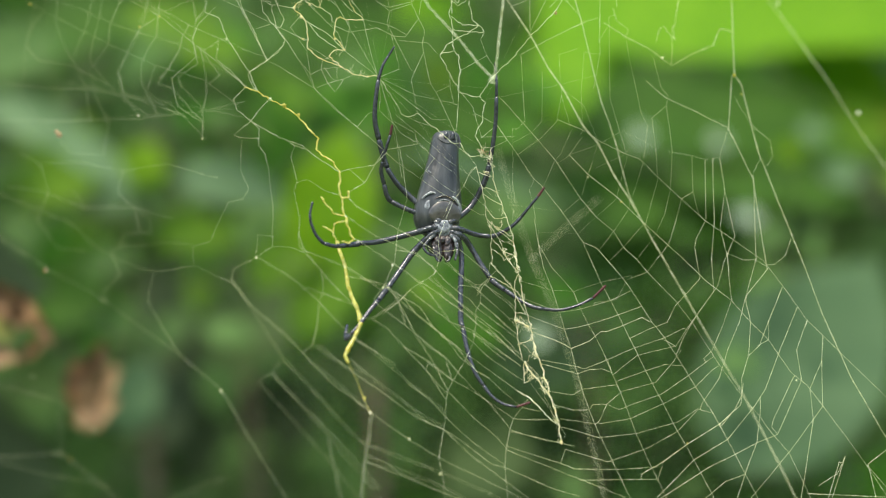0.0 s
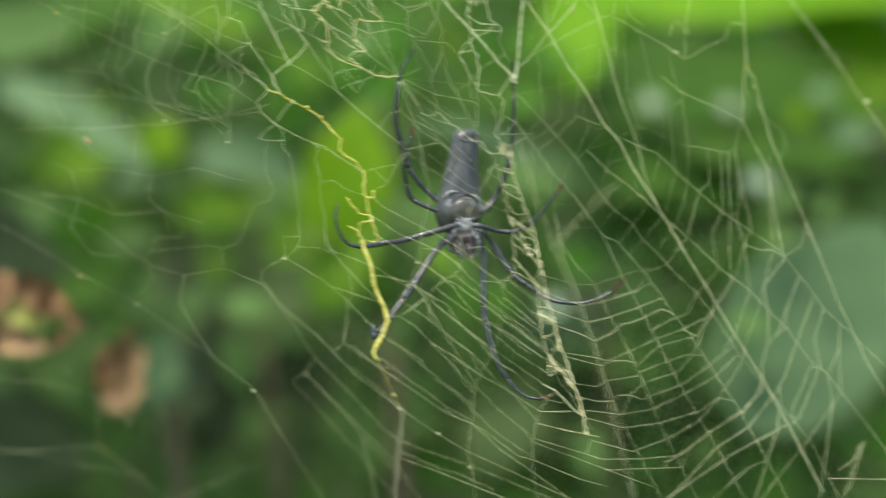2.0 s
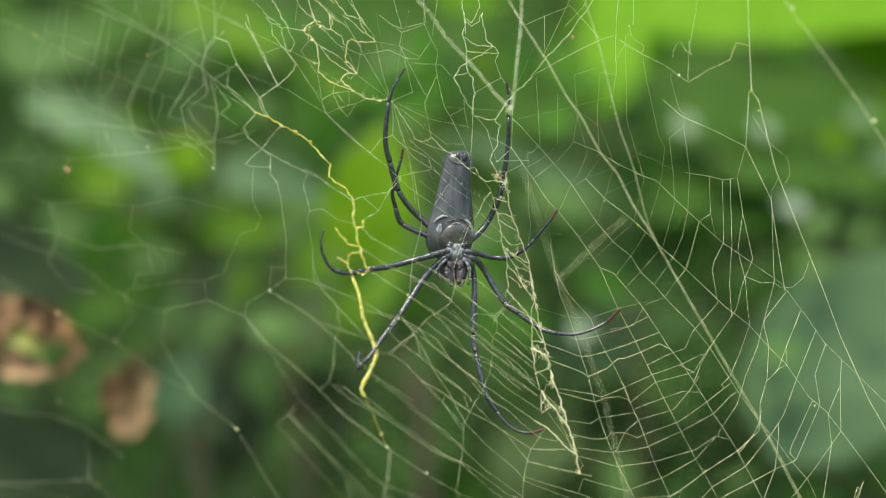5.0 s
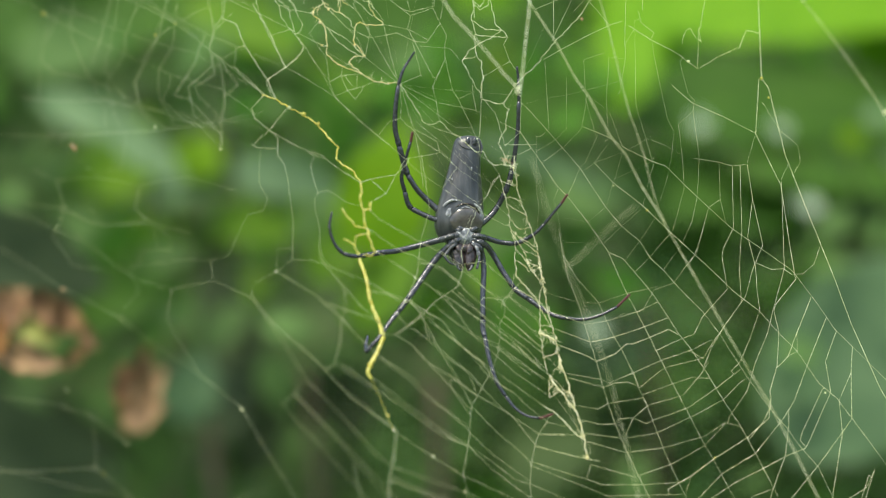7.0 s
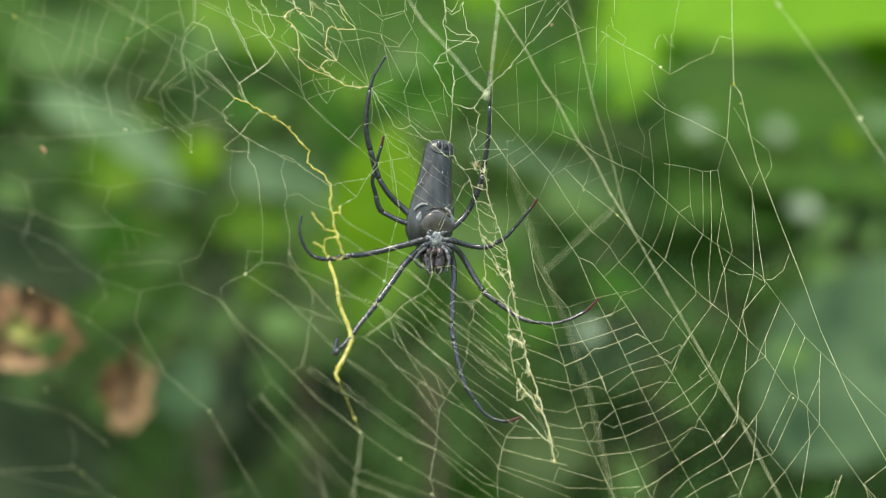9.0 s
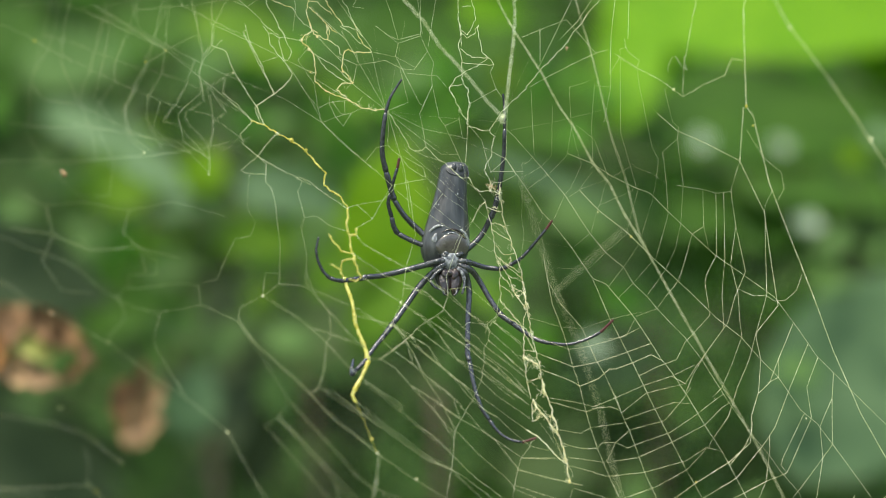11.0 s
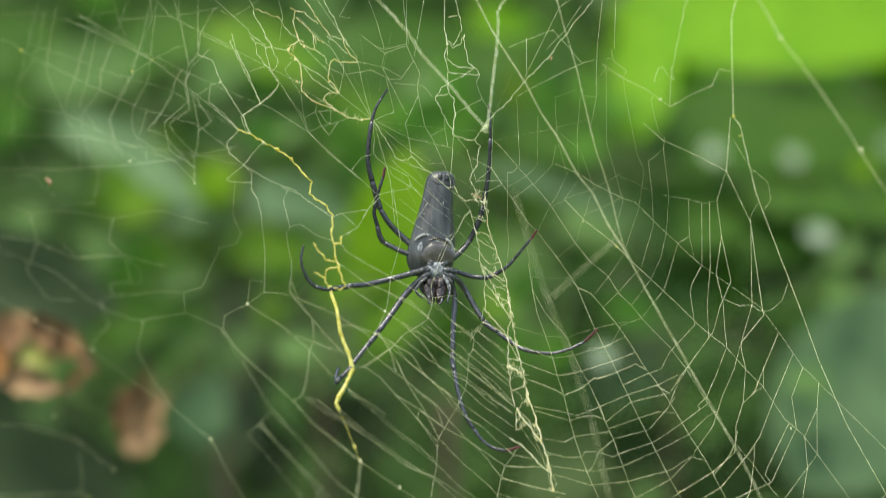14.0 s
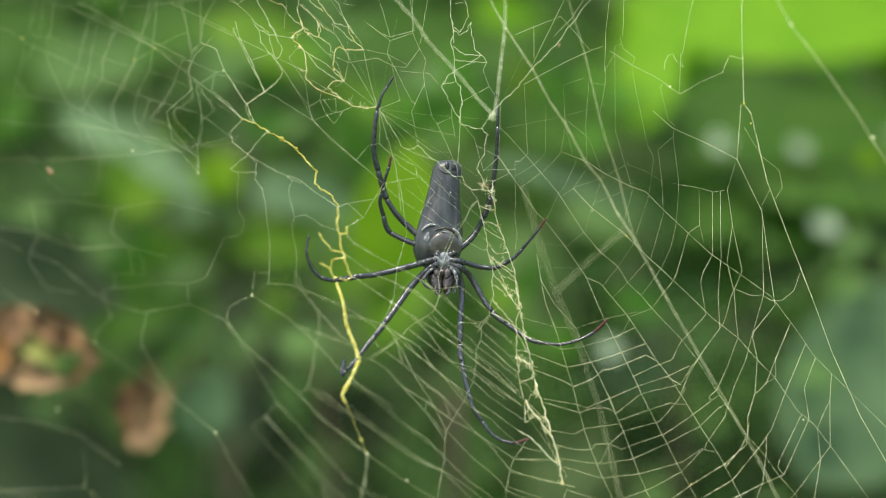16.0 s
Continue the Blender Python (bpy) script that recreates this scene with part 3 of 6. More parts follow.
for side, u0 in ((-1, 0.9), (1, 3.7)):
    jaw = shell("jaw", [(u0, 12.0, 8.0, 1.0, 0.9), (u0 + 0.45 * side, 10.4, 7.2, 1.9, 1.5), (u0 + 0.55 * side, 8.2, 6.8, 2.05, 1.7), (u0 + 0.35 * side, 6.0, 6.9, 1.75, 1.5), (u0 + 0.05 * side, 4.2, 7.2, 1.2, 1.1), (u0 - 0.2 * side, 3.1, 7.6, 0.45, 0.5)], BROWN_SHELL, carapace, 16, "blackish brown bulging jaw", 0.03)
    shell("maxilla", [(u0 + 0.2 * side, 12.2, 6.4, 0.5, 0.4), (u0 + 0.4 * side, 11.2, 5.9, 1.1, 0.7), (u0 + 0.3 * side, 9.8, 5.6, 1.15, 0.7), (u0 - 0.1 * side, 8.6, 5.6, 0.7, 0.5), (u0 - 0.3 * side, 8.0, 5.9, 0.25, 0.2)], BROWN_SHELL, carapace, 12, "dark brown mouthpart beside the lip")
    fang = [(u0 + 0.9 * side, 5.0, 5.6, 0.42), (u0 + 0.5 * side, 3.7, 5.4, 0.36), (u0 - 0.5 * side, 3.2, 5.5, 0.2)]
    FANGS.append((fang, jaw))


def limb(name, joints, mat, parent, label=""):
    """A jointed piece of leg: (u, v, h, radius) along it, thicker at its ends."""
    pts = smooth_path(joints, 5)
    path = [on_web(*map(float, p[:3])) - spider.location for p in pts]
    n = len(pts) - 1
    radii = [max(0.12, p[3]) * 1.08 * (1 + 0.16 * math.exp(-(i / 1.4) ** 2) + 0.12 * math.exp(-((n - i) / 1.6) ** 2)) / 1000 for i, p in enumerate(pts)]
    radii[0] *= 0.8
    radii[-1] *= 0.75
    verts, faces = tube(path, radii, 10)
    return part(name, verts, faces, mat, parent, label)


def leg(thigh, knee, shin, foot, red=True):
    top = limb("leg", thigh, SHELL, spider)
    u, v, h, r = thigh[0]
    limb("hip", [(2.4 + 0.62 * (u - 2.4), 15 + 0.72 * (v - 15), 6.6, 0.8), ((2.4 + u) / 2 + 0.36 * (u - 2.4), 15 + 0.95 * (v - 15), 6.2, 0.98), (u + 0.35 * (u - 2.4), v + 0.3 * (v - 15), h - 0.2, 0.92)], HIP_SHELL, top, "grey glossy hip")
    limb("hip_joint", [(u + 0.25 * (u - 2.4), v + 0.2 * (v - 15), h - 0.3, 0.9), thigh[1][:3] + (1.02,)], HIP_SHELL, top, "grey glossy joint")
    limb("knee", knee, SHELL, top)
    limb("shin", shin, SHELL, top)
    cut = 2 if len(foot) < 5 else 3
    limb("foot", foot[:cut + 1], SHELL, top)
    limb("claw_tip", [foot[cut], [(a + b) / 2 for a, b in zip(foot[cut], foot[-1])], foot[-1]], RED_TIP if red else SHELL, top, "dark red foot tip" if red else "black foot tip")


leg([(0.7, 17.0, 7, 0.9), (-2.5, 19.8, 9, 1), (-8.2, 24.9, 11, 0.95), (-12.9, 29.7, 10, 0.85), (-16.2, 34.8, 9, 0.8)],
    [(-16.2, 34.8, 9, 0.95), (-17.3, 38.5, 8, 0.9), (-18.7, 44.0, 6, 0.85)],
    [(-18.7, 44.0, 6, 0.85), (-19.9, 49.6, 4, 0.8), (-19.7, 55.9, 2, 0.72), (-18.7, 63.3, 0, 0.62)],
    [(-18.7, 63.3, 0, 0.55), (-17.2, 67.9, -1, 0.45), (-15.4, 71.1, -1, 0.38), (-13.3, 74.2, -2, 0.3)], red=False)
leg([(0.4, 16.2, 7, 0.8), (-4.4, 18.9, 9, 0.85), (-10.0, 21.1, 10, 0.8), (-15.1, 23.7, 11, 0.75)],
    [(-15.1, 23.7, 11, 0.85), (-16.3, 25.9, 10, 0.8), (-17.0, 29.1, 9, 0.7)],
    [(-17.0, 29.1, 9, 0.65), (-18.0, 33.3, 7, 0.6), (-17.4, 36.4, 5, 0.55)],
    [(-17.4, 36.4, 5, 0.5), (-15.8, 41.8, 2, 0.48), (-14.8, 44.9, 1, 0.45), (-14.1, 48.2, 0, 0.4)])
leg([(-0.3, 14.7, 6, 0.9), (-6.1, 13.2, 8, 0.95), (-12.6, 11.5, 10, 0.9), (-19.9, 9.8, 10, 0.85), (-24.9, 9.3, 8, 0.8)],
    [(-24.9, 9.3, 8, 0.9), (-26.7, 8.9, 8, 0.85), (-29.0, 8.5, 6, 0.75)],
    [(-29.0, 8.5, 6, 0.75), (-32.9, 8.1, 4, 0.66), (-36.3, 8.9, 3, 0.6)],
    [(-36.3, 8.9, 3, 0.58), (-38.5, 11.3, 2, 0.5), (-40.1, 14.9, 1, 0.45), (-40.6, 18.2, 0, 0.4), (-39.7, 22.2, -1, 0.32)], red=False)
leg([(-0.1, 13.2, 6, 0.9), (-3.7, 10.4, 8, 1), (-7.9, 6.1, 10, 0.98), (-12.3, -0.3, 10, 0.9), (-16.1, -5.8, 8, 0.85)],
    [(-16.1, -5.8, 8, 0.95), (-17.5, -7.7, 8, 0.9), (-18.8, -9.5, 7, 0.8)],
    [(-18.8, -9.5, 7, 0.8), (-21.7, -13.1, 6, 0.72), (-25.0, -17.8, 5, 0.66), (-27.6, -20.5, 5, 0.6)],
    [(-27.6, -20.5, 5, 0.72), (-28.9, -21.9, 6, 0.78), (-29.3, -20.4, 9, 0.66), (-29.0, -17.4, 13, 0.45)], red=False)
leg([(6.0, 11.7, 6, 0.9), (7.6, 9.6, 8, 0.95), (8.5, 3.9, 10, 0.92), (8.1, -4.5, 10, 0.88), (8.0, -12.8, 9, 0.8)],
    [(8.0, -12.8, 9, 0.9), (8.0, -16.0, 9, 0.88), (8.6, -18.4, 8, 0.75)],
    [(8.6, -18.4, 8, 0.75), (10.0, -25.7, 6, 0.7), (12.3, -32.9, 4, 0.65), (15.1, -37.3, 3, 0.62)],
    [(15.1, -37.3, 3, 0.6), (17.9, -40.9, 2, 0.5), (21.5, -43.3, 1, 0.45), (25.7, -44.2, 0, 0.42), (30.1, -42.7, -1, 0.35)])
leg([(6.4, 12.9, 6, 0.9), (9.3, 11.4, 8, 0.95), (11.8, 8.1, 10, 0.92), (14.9, 2.7, 10, 0.88), (18.3, -2.6, 9, 0.8)],
    [(18.3, -2.6, 9, 0.9), (20.2, -4.3, 8, 0.85), (22.8, -6.1, 7, 0.75)],
    [(22.8, -6.1, 7, 0.75), (27.5, -9.5, 5, 0.7), (31.2, -11.6, 3, 0.65), (34.9, -12.5, 2, 0.62)],
    [(34.9, -12.5, 2, 0.58), (40.4, -12.9, 1, 0.5), (45.9, -11.6, 0, 0.45), (51.5, -9.0, 0, 0.42), (55.7, -4.9, -1, 0.36)])
leg([(6.0, 14.5, 6, 0.8), (9.2, 13.9, 8, 0.82), (13.7, 12.5, 9, 0.78), (18.4, 11.9, 8, 0.72)],
    [(18.4, 11.9, 8, 0.78), (20.5, 12.4, 7, 0.74), (23.1, 13.7, 6, 0.65)],
    [(23.1, 13.7, 6, 0.62), (25.7, 15.4, 4, 0.56), (28.4, 18.2, 3, 0.5)],
    [(28.4, 18.2, 3, 0.48), (31.7, 22.2, 1, 0.44), (33.9, 24.8, 0, 0.42), (36.0, 27.8, -1, 0.36)])
leg([(5.2, 16.6, 7, 0.9), (7.7, 18.4, 9, 0.95), (11.0, 21.3, 10, 0.9), (13.6, 24.8, 10, 0.86), (15.7, 28.9, 8, 0.8)],
    [(15.7, 28.9, 8, 0.92), (17.0, 31.9, 7, 0.9), (18.0, 36.0, 6, 0.8)],
    [(18.0, 36.0, 6, 0.75), (19.1, 41.9, 4, 0.72), (20.1, 49.9, 2, 0.66), (20.4, 58.2, 0, 0.6)],
    [(20.4, 58.2, 0, 0.5), (20.4, 61.8, -1, 0.45), (20.3, 65.6, -1, 0.42), (19.9, 69.6, -2, 0.35)], red=False)
# short feelers beside the jaws
limb("feeler", [(4.8, 12.2, 6, 0.62), (6.2, 10.6, 5.4, 0.6), (7.0, 8.2, 5.0, 0.55)], GREY_SHELL, carapace, "grey glossy feeler")
limb("feeler", [(7.0, 8.2, 5.0, 0.5), (6.9, 6.4, 5.0, 0.48), (6.4, 4.4, 5.4, 0.42), (6.2, 3.6, 5.6, 0.3)], HIP_SHELL, carapace, "dark tip of the feeler")
limb("feeler", [(-0.2, 12.2, 6, 0.62), (-2.2, 10.6, 5.4, 0.55), (-4.2, 8.0, 5.0, 0.48)], HIP_SHELL, carapace, "grey glossy feeler")
limb("feeler", [(-4.2, 8.0, 5.0, 0.45), (-3.2, 6.4, 5.0, 0.42), (-1.6, 5.4, 5.1, 0.38), (0.2, 5.2, 5.2, 0.3)], SHELL, carapace, "dark tip of the feeler")
for fang, jaw in FANGS:
    limb("fang", fang, SHELL, jaw)

# ---- the orb web and its threads ----
orb_web = tagged(new("orb_web"), "large tattered golden orb web with pale yellowish threads", "spider web")
barrier = tagged(new("barrier_web"), "loose out-of-focus barrier threads behind the orb web", "spider web")


def radial(r, h, crinkle, *flat):
    strand("radial_thread", orb_web, PALE_SILK, r, h, crinkle, flat)


def spiral(r, h, crinkle, *flat):
    strand("spiral_thread", orb_web, PALE_SILK, r, h, crinkle, flat)


def frame_line(r, h, crinkle, *flat):
    strand("frame_thread", barrier if h > 40 else orb_web, PALE_SILK, r, h, crinkle, flat)


def old_silk(r, h, crinkle, *flat):
    strand("thread", barrier if h > 40 else orb_web, DUSTY_SILK, r, h, crinkle, flat)


def lace(r, h, crinkle, *flat):
    strand("laced_thread", orb_web, LACE_SILK, r, h, crinkle, flat, "crinkled pale cream silk")


def cream_line(r, h, crinkle, *flat):
    strand("yellow_thread", orb_web, CREAM_SILK, r, h, crinkle, flat, "crinkled creamy yellow silk")


def yellow_line(r, h, crinkle, *flat):
    strand("yellow_thread", orb_web, YELLOW_SILK, r, h, crinkle, flat, "thick golden yellow silk strand")


radial(0.048, 0, .05, 33.0, 16.6, 34.3, 8.0, 35.8, 0.2, 38.6, -7.2, 40.9, -14.5, 42.6, -20.9, 44.4, -26.4, 45.9, -32.8, 47.9, -40.1, 50.0, -46.4, 53.3, -54.6, 57.6, -63.6, 63.0, -75.2, 70.4, -91.1)
radial(0.043, 0, .05, 34.3, 8.0, 38.6, 0.2, 45.6, -7.7, 47.6, -13.0, 50.5, -19.1, 52.4, -22.2, 54.6, -26.8, 57.8, -34.7, 60.6, -41.0, 63.6, -49.5, 65.4, -54.6, 69.0, -62.7, 74.9, -75.3, 82.4, -91.0)
radial(0.048, 0, .05, 20.5, 48.7, 27.4, 38.5, 33.0, 30.1, 35.8, 27.3, 42.3, 18.9, 47.4, 11.4, 49.2, 8.7, 51.8, 2.1, 54.7, -4.7, 57.8, -10.8, 60.2, -15.4, 63.1, -21.5, 68.6, -33.2, 74.0, -43.8, 79.0, -53.8, 82.1, -59.2, 91.4, -77.2, 99.3, -92.7)
radial(0.048, 0, .05, 49.2, 8.7, 53.7, 6.8, 57.2, 2.5, 61.8, -3.0, 64.9, -7.5, 68.2, -12.7, 71.3, -17.8, 75.5, -23.1, 81.0, -31.9, 85.9, -40.2, 90.9, -48.0, 95.4, -56.5, 100.8, -67.4, 105.2, -76.4, 112.8, -92.0)
radial(0.043, 0, .05, 20.8, 58.2, 23.8, 55.4, 32.2, 45.8, 40.1, 36.5, 48.5, 23.4, 53.7, 17.1, 59.5, 12.4, 62.8, 6.8, 67.1, 2.7, 70.2, -1.2, 73.9, -5.2, 79.4, -10.8, 84.9, -18.2, 89.4, -25.5, 93.4, -32.0, 100.3, -42.0, 105.8, -48.4, 110.3, -54.8, 115.8, -61.2, 121.9, -74.7, 128.9, -90.7)
radial(0.054, 0, .05, 45.1, 37.9, 51.2, 31.4, 61.0, 23.7, 69.5, 15.3, 73.6, 11.6, 82.4, 3.2, 89.8, -4.3, 98.1, -10.8, 104.5, -18.2, 110.0, -23.7, 117.3, -34.7, 122.8, -39.3, 128.2, -46.7, 135.4, -56.7, 141.7, -65.8, 148.0, -75.8, 157.1, -90.6)
radial(0.043, 4, .05, 41.6, 50.3, 50.0, 46.9, 56.0, 42.9, 64.4, 38.8, 69.0, 37.3, 75.6, 30.7, 83.2, 23.5, 90.7, 16.5, 100.1, 9.9, 110.3, 2.4, 118.5, -8.9, 124.0, -17.3, 129.6, -22.9, 138.8, -32.2, 157.2, -50.4, 173.9, -61.9)
frame_line(0.135, -28, 0.1, 16.0, 100.8, 20.4, 91.9, 24.0, 85.7, 31.5, 74.1, 37.1, 63.4, 41.9, 56.5, 47.9, 44.9, 52.9, 38.8, 57.8, 28.7, 62.6, 21.1, 68.2, 11.0, 75.2, -2.3, 79.5, -9.8, 86.1, -22.0, 96.8, -40.7, 101.7, -50.3, 107.7, -62.7, 113.6, -75.5)
frame_line(0.085, -28, 0.08, 41.3, 103.0, 44.3, 91.3, 46.5, 84.2, 48.2, 77.9, 50.5, 68.0, 52.2, 60.1, 54.2, 52.0, 56.1, 46.8, 58.6, 38.8, 60.4, 30.8, 62.5, 22.4, 65.1, 17.3)
frame_line(0.095, 9, .08, 108.7, 118.4, 107.3, 112.0, 104.7, 103.5, 104.4, 85.1, 104.3, 67.9, 106.6, 65.0, 111.4, 41.2, 121.1, 13.0, 130.6, -15.5, 139.6, -37.1, 155.3, -65.9, 162.7, -83.3, 169.1, -99.4)
frame_line(0.069, 7, .06, 103.0, 67.6, 100.9, 48.7, 107.0, 35.1, 108.8, 31.2, 111.9, -0.4)
frame_line(0.060, 7, .06, 72.3, 64.6, 79.0, 58.9, 89.8, 54.3, 100.9, 48.7)
frame_line(0.120, 44, 0.1, 114.7, 126.8, 124.1, 112.1, 128.6, 102.9, 135.0, 94.7, 141.5, 85.6, 147.5, 75.8, 152.8, 67.2, 156.8, 59.3, 163.8, 47.0, 179.1, 23.2)
frame_line(0.062, 11, .25, 58.2, 85.0, 65.8, 80.4, 73.6, 76.8, 82.1, 70.9, 89.6, 75.6, 97.1, 78.9, 99.9, 85.1, 104.6, 84.3)
frame_line(0.050, 11, .4, 61.5, 90.0, 62.5, 86.1, 66.8, 83.0, 65.6, 80.2)
frame_line(0.050, 11, .4, 76.6, 79.5, 78.3, 84.4, 79.9, 84.9, 81.5, 81.8, 83.8, 80.3, 82.7, 84.2, 83.9, 88.3, 85.9, 98.4, 89.6, 112.9)
frame_line(0.050, 11, .1, 82.7, 85.2, 81.9, 71.3)
frame_line(0.034, 8, .1, 103.9, 59.8, 109.6, 50.0, 115.8, 44.8, 116.4, 39.2, 114.0, 35.3)
old_silk(0.045, 4, .1, 98.0, 5.0, 103.6, 2.7, 107.4, 2.9, 110.2, 1.0, 114.0, 1.1, 118.0, 4.3, 120.4, 10.0)
spiral(0.049, 2, .05, 91.5, 36.9, 91.1, 16.4, 87.5, 9.8, 86.9, 7.0, 88.1, -3.7, 79.5, -12.7, 76.7, -18.2, 71.0, -20.1, 63.9, -23.4)
spiral(0.054, 2, .05, 94.2, 37.3, 93.9, 15.5, 92.4, 2.3, 92.7, -8.0, 87.6, -14.5, 82.2, -22.8, 79.3, -29.3)
spiral(0.054, 2, .05, 96.7, 37.7, 98.0, 26.0, 95.8, 13.6, 97.8, 4.2, 98.1, -5.2, 98.7, -10.8, 95.0, -20.1, 91.5, -27.5, 88.6, -30.2, 89.4, -31.3)
spiral(0.055, 2, .05, 98.0, 26.0, 100.8, 10.8, 96.7, 2.3, 94.1, -6.1, 87.0, -15.4, 83.4, -20.1, 79.4, -26.0, 74.7, -23.4)
spiral(0.055, 2, .05, 108.2, 31.9, 107.6, 3.3, 103.4, -9.8, 101.0, -18.2, 96.7, -27.5, 93.6, -36.7, 87.5, -44.9, 86.9, -46.9)
spiral(0.068, 2, .05, 111.2, -0.5, 104.0, -8.9, 103.4, -10.8, 104.8, -18.2, 103.8, -28.9, 101.2, -36.7, 101.0, -42.2, 98.6, -46.7, 93.9, -52.2, 93.3, -52.4)
spiral(0.068, 2, .05, 116.0, -6.6, 110.8, -18.2, 107.5, -26.0, 103.8, -29.3)
spiral(0.050, 2, .05, 110.8, -17.8, 110.7, -24.1, 106.9, -26.0)
spiral(0.068, 2, .05, 120.9, -13.2, 114.4, -27.5, 109.0, -40.4, 105.2, -45.8, 95.7, -56.7, 84.5, -63.0, 77.9, -69.3, 64.7, -81.8)
spiral(0.061, 2, .05, 124.0, -17.8, 120.0, -27.5, 121.3, -37.6, 112.5, -55.3, 110.6, -52.8, 111.3, -50.4, 118.5, -36.7, 119.1, -36.1)
spiral(0.068, 2, .05, 129.2, -22.8, 128.4, -31.2, 128.0, -46.3, 124.7, -50.5, 120.9, -69.5, 117.1, -87.1)
spiral(0.055, 2, .05, 128.4, -31.2, 124.0, -40.4, 124.7, -50.5, 117.0, -60.1, 109.4, -68.6, 97.0, -82.1)
spiral(0.068, 2, .05, 107.1, -43.1, 107.0, -47.7, 105.5, -57.7, 102.0, -65.8, 101.2, -68.0, 94.9, -84.8)
spiral(0.068, 2, .05, 112.3, -55.2, 111.9, -55.5, 105.9, -57.7, 98.0, -61.6, 89.0, -65.7, 81.6, -70.2, 65.9, -79.6)
spiral(0.074, 2, .05, 93.3, -51.6, 82.7, -57.8, 74.3, -63.5, 66.9, -67.4, 66.9, -69.2)
spiral(0.068, 2, .05, 93.3, -51.6, 100.5, -45.5, 101.6, -38.5)
spiral(0.055, 2, .05, 101.2, -68.0, 94.5, -70.3, 88.9, -74.7, 74.5, -85.9)
spiral(0.068, 2, .05, 133.7, -64.9, 132.8, -64.5, 128.7, -75.9, 122.3, -92.5)
spiral(0.068, 2, .05, 159.8, -53.9, 150.4, -59.7, 142.5, -65.3, 145.8, -82.3, 148.7, -99.3)
spiral(0.025, 1, .08, 28.4, -4.2, 38.6, -7.2, 45.6, -7.7, 54.7, -4.7, 65.0, -2.5, 65.2, -3.2)
spiral(0.044, 1, .08, 29.3, -10.0, 41.0, -14.5, 47.6, -13.6, 57.8, -10.8, 64.9, -7.5)
spiral(0.053, 1, .08, 30.3, -15.5, 42.3, -20.1, 45.9, -19.7, 50.6, -18.6, 57.8, -16.4, 68.3, -12.7)
spiral(0.070, 1, .12, 31.6, -21.2, 32.1, -21.0, 38.0, -23.2, 42.2, -25.0, 44.5, -26.5, 50.6, -24.1, 54.3, -21.0, 56.5, -21.0, 60.8, -19.5, 68.2, -16.4, 71.4, -18.2)
spiral(0.039, 1, .08, 34.5, -30.1, 45.5, -32.1, 48.7, -33.2, 48.8, -34.0)
spiral(0.053, 1, .08, 34.9, -31.4, 46.5, -34.7, 50.5, -33.4, 54.6, -33.2, 57.9, -34.5, 56.4, -30.1, 55.3, -28.3)
spiral(0.044, 1, .08, 48.7, -33.2, 55.3, -30.7, 65.3, -26.5, 75.6, -23.2, 82.2, -20.0, 82.9, -20.6)
spiral(0.044, 1, .08, 58.1, -35.1, 58.8, -34.7, 66.3, -28.9, 79.3, -25.9)
spiral(0.044, 1, .08, 59.3, -37.3, 69.0, -34.0, 75.5, -32.0, 81.1, -32.4)
spiral(0.044, 1, .08, 37.3, -40.3, 44.6, -41.6, 48.1, -39.8, 59.3, -38.4, 60.6, -40.7, 72.3, -37.8, 78.3, -31.1, 81.1, -27.4, 80.2, -27.0)
spiral(0.053, 1, .08, 38.5, -44.7, 44.9, -46.5, 50.1, -46.5, 51.4, -44.7, 56.0, -44.7, 60.6, -40.9)
spiral(0.044, 1, .08, 56.0, -44.7, 60.0, -46.5, 63.0, -45.3, 73.9, -41.7, 81.9, -36.6, 89.5, -31.1, 91.7, -29.6)
spiral(0.044, 1, .08, 53.0, -50.5, 53.4, -51.0, 63.3, -49.6, 75.4, -44.4, 85.6, -39.3, 91.3, -33.8, 93.5, -32.6)
spiral(0.044, 1, .08, 39.6, -49.4, 40.4, -49.2, 52.3, -51.0, 53.4, -50.1, 56.0, -44.7)
spiral(0.044, 1, .08, 40.7, -52.2, 41.3, -51.9, 53.3, -55.5, 65.5, -54.3, 79.2, -50.8, 85.9, -46.6, 91.4, -48.1)
spiral(0.044, 1, .08, 40.5, -63.6, 41.8, -59.6, 42.2, -59.1, 55.9, -63.3, 68.7, -59.2, 79.1, -53.8, 85.9, -47.0)
spiral(0.044, 1, .08, 43.1, -64.5, 44.9, -65.4, 58.6, -65.8, 71.4, -65.2, 82.6, -57.7)
spiral(0.044, 1, .08, 46.7, -69.0, 59.5, -69.0, 72.3, -69.1, 74.2, -63.4)
yellow_line(0.250, 3, .5, -62.4, 60.5, -58.7, 59.2, -54.1, 56.5, -49.4, 54.1, -44.8, 50.9, -41.0, 46.2, -38.2, 43.1, -38.8, 39.7, -37.1, 37.8, -33.5, 36.0, -31.0, 31.7)
yellow_line(0.640, 5, .3, -31.8, 9.2, -29.1, 0.9, -28.0, -5.5, -25.7, -11.8, -24.2, -15.5, -23.8, -18.2)
yellow_line(0.600, 0, .3, -23.4, -17.7, -25.0, -21.6, -27.0, -25.1, -28.3, -27.8, -27.4, -30.1)
yellow_line(0.075, -4, .2, -27.0, -29.9, -24.3, -35.5, -21.9, -41.7, -20.1, -45.7)
old_silk(0.051, -3, .4, -70.7, 68.7, -67.1, 66.0, -61.5, 59.9)
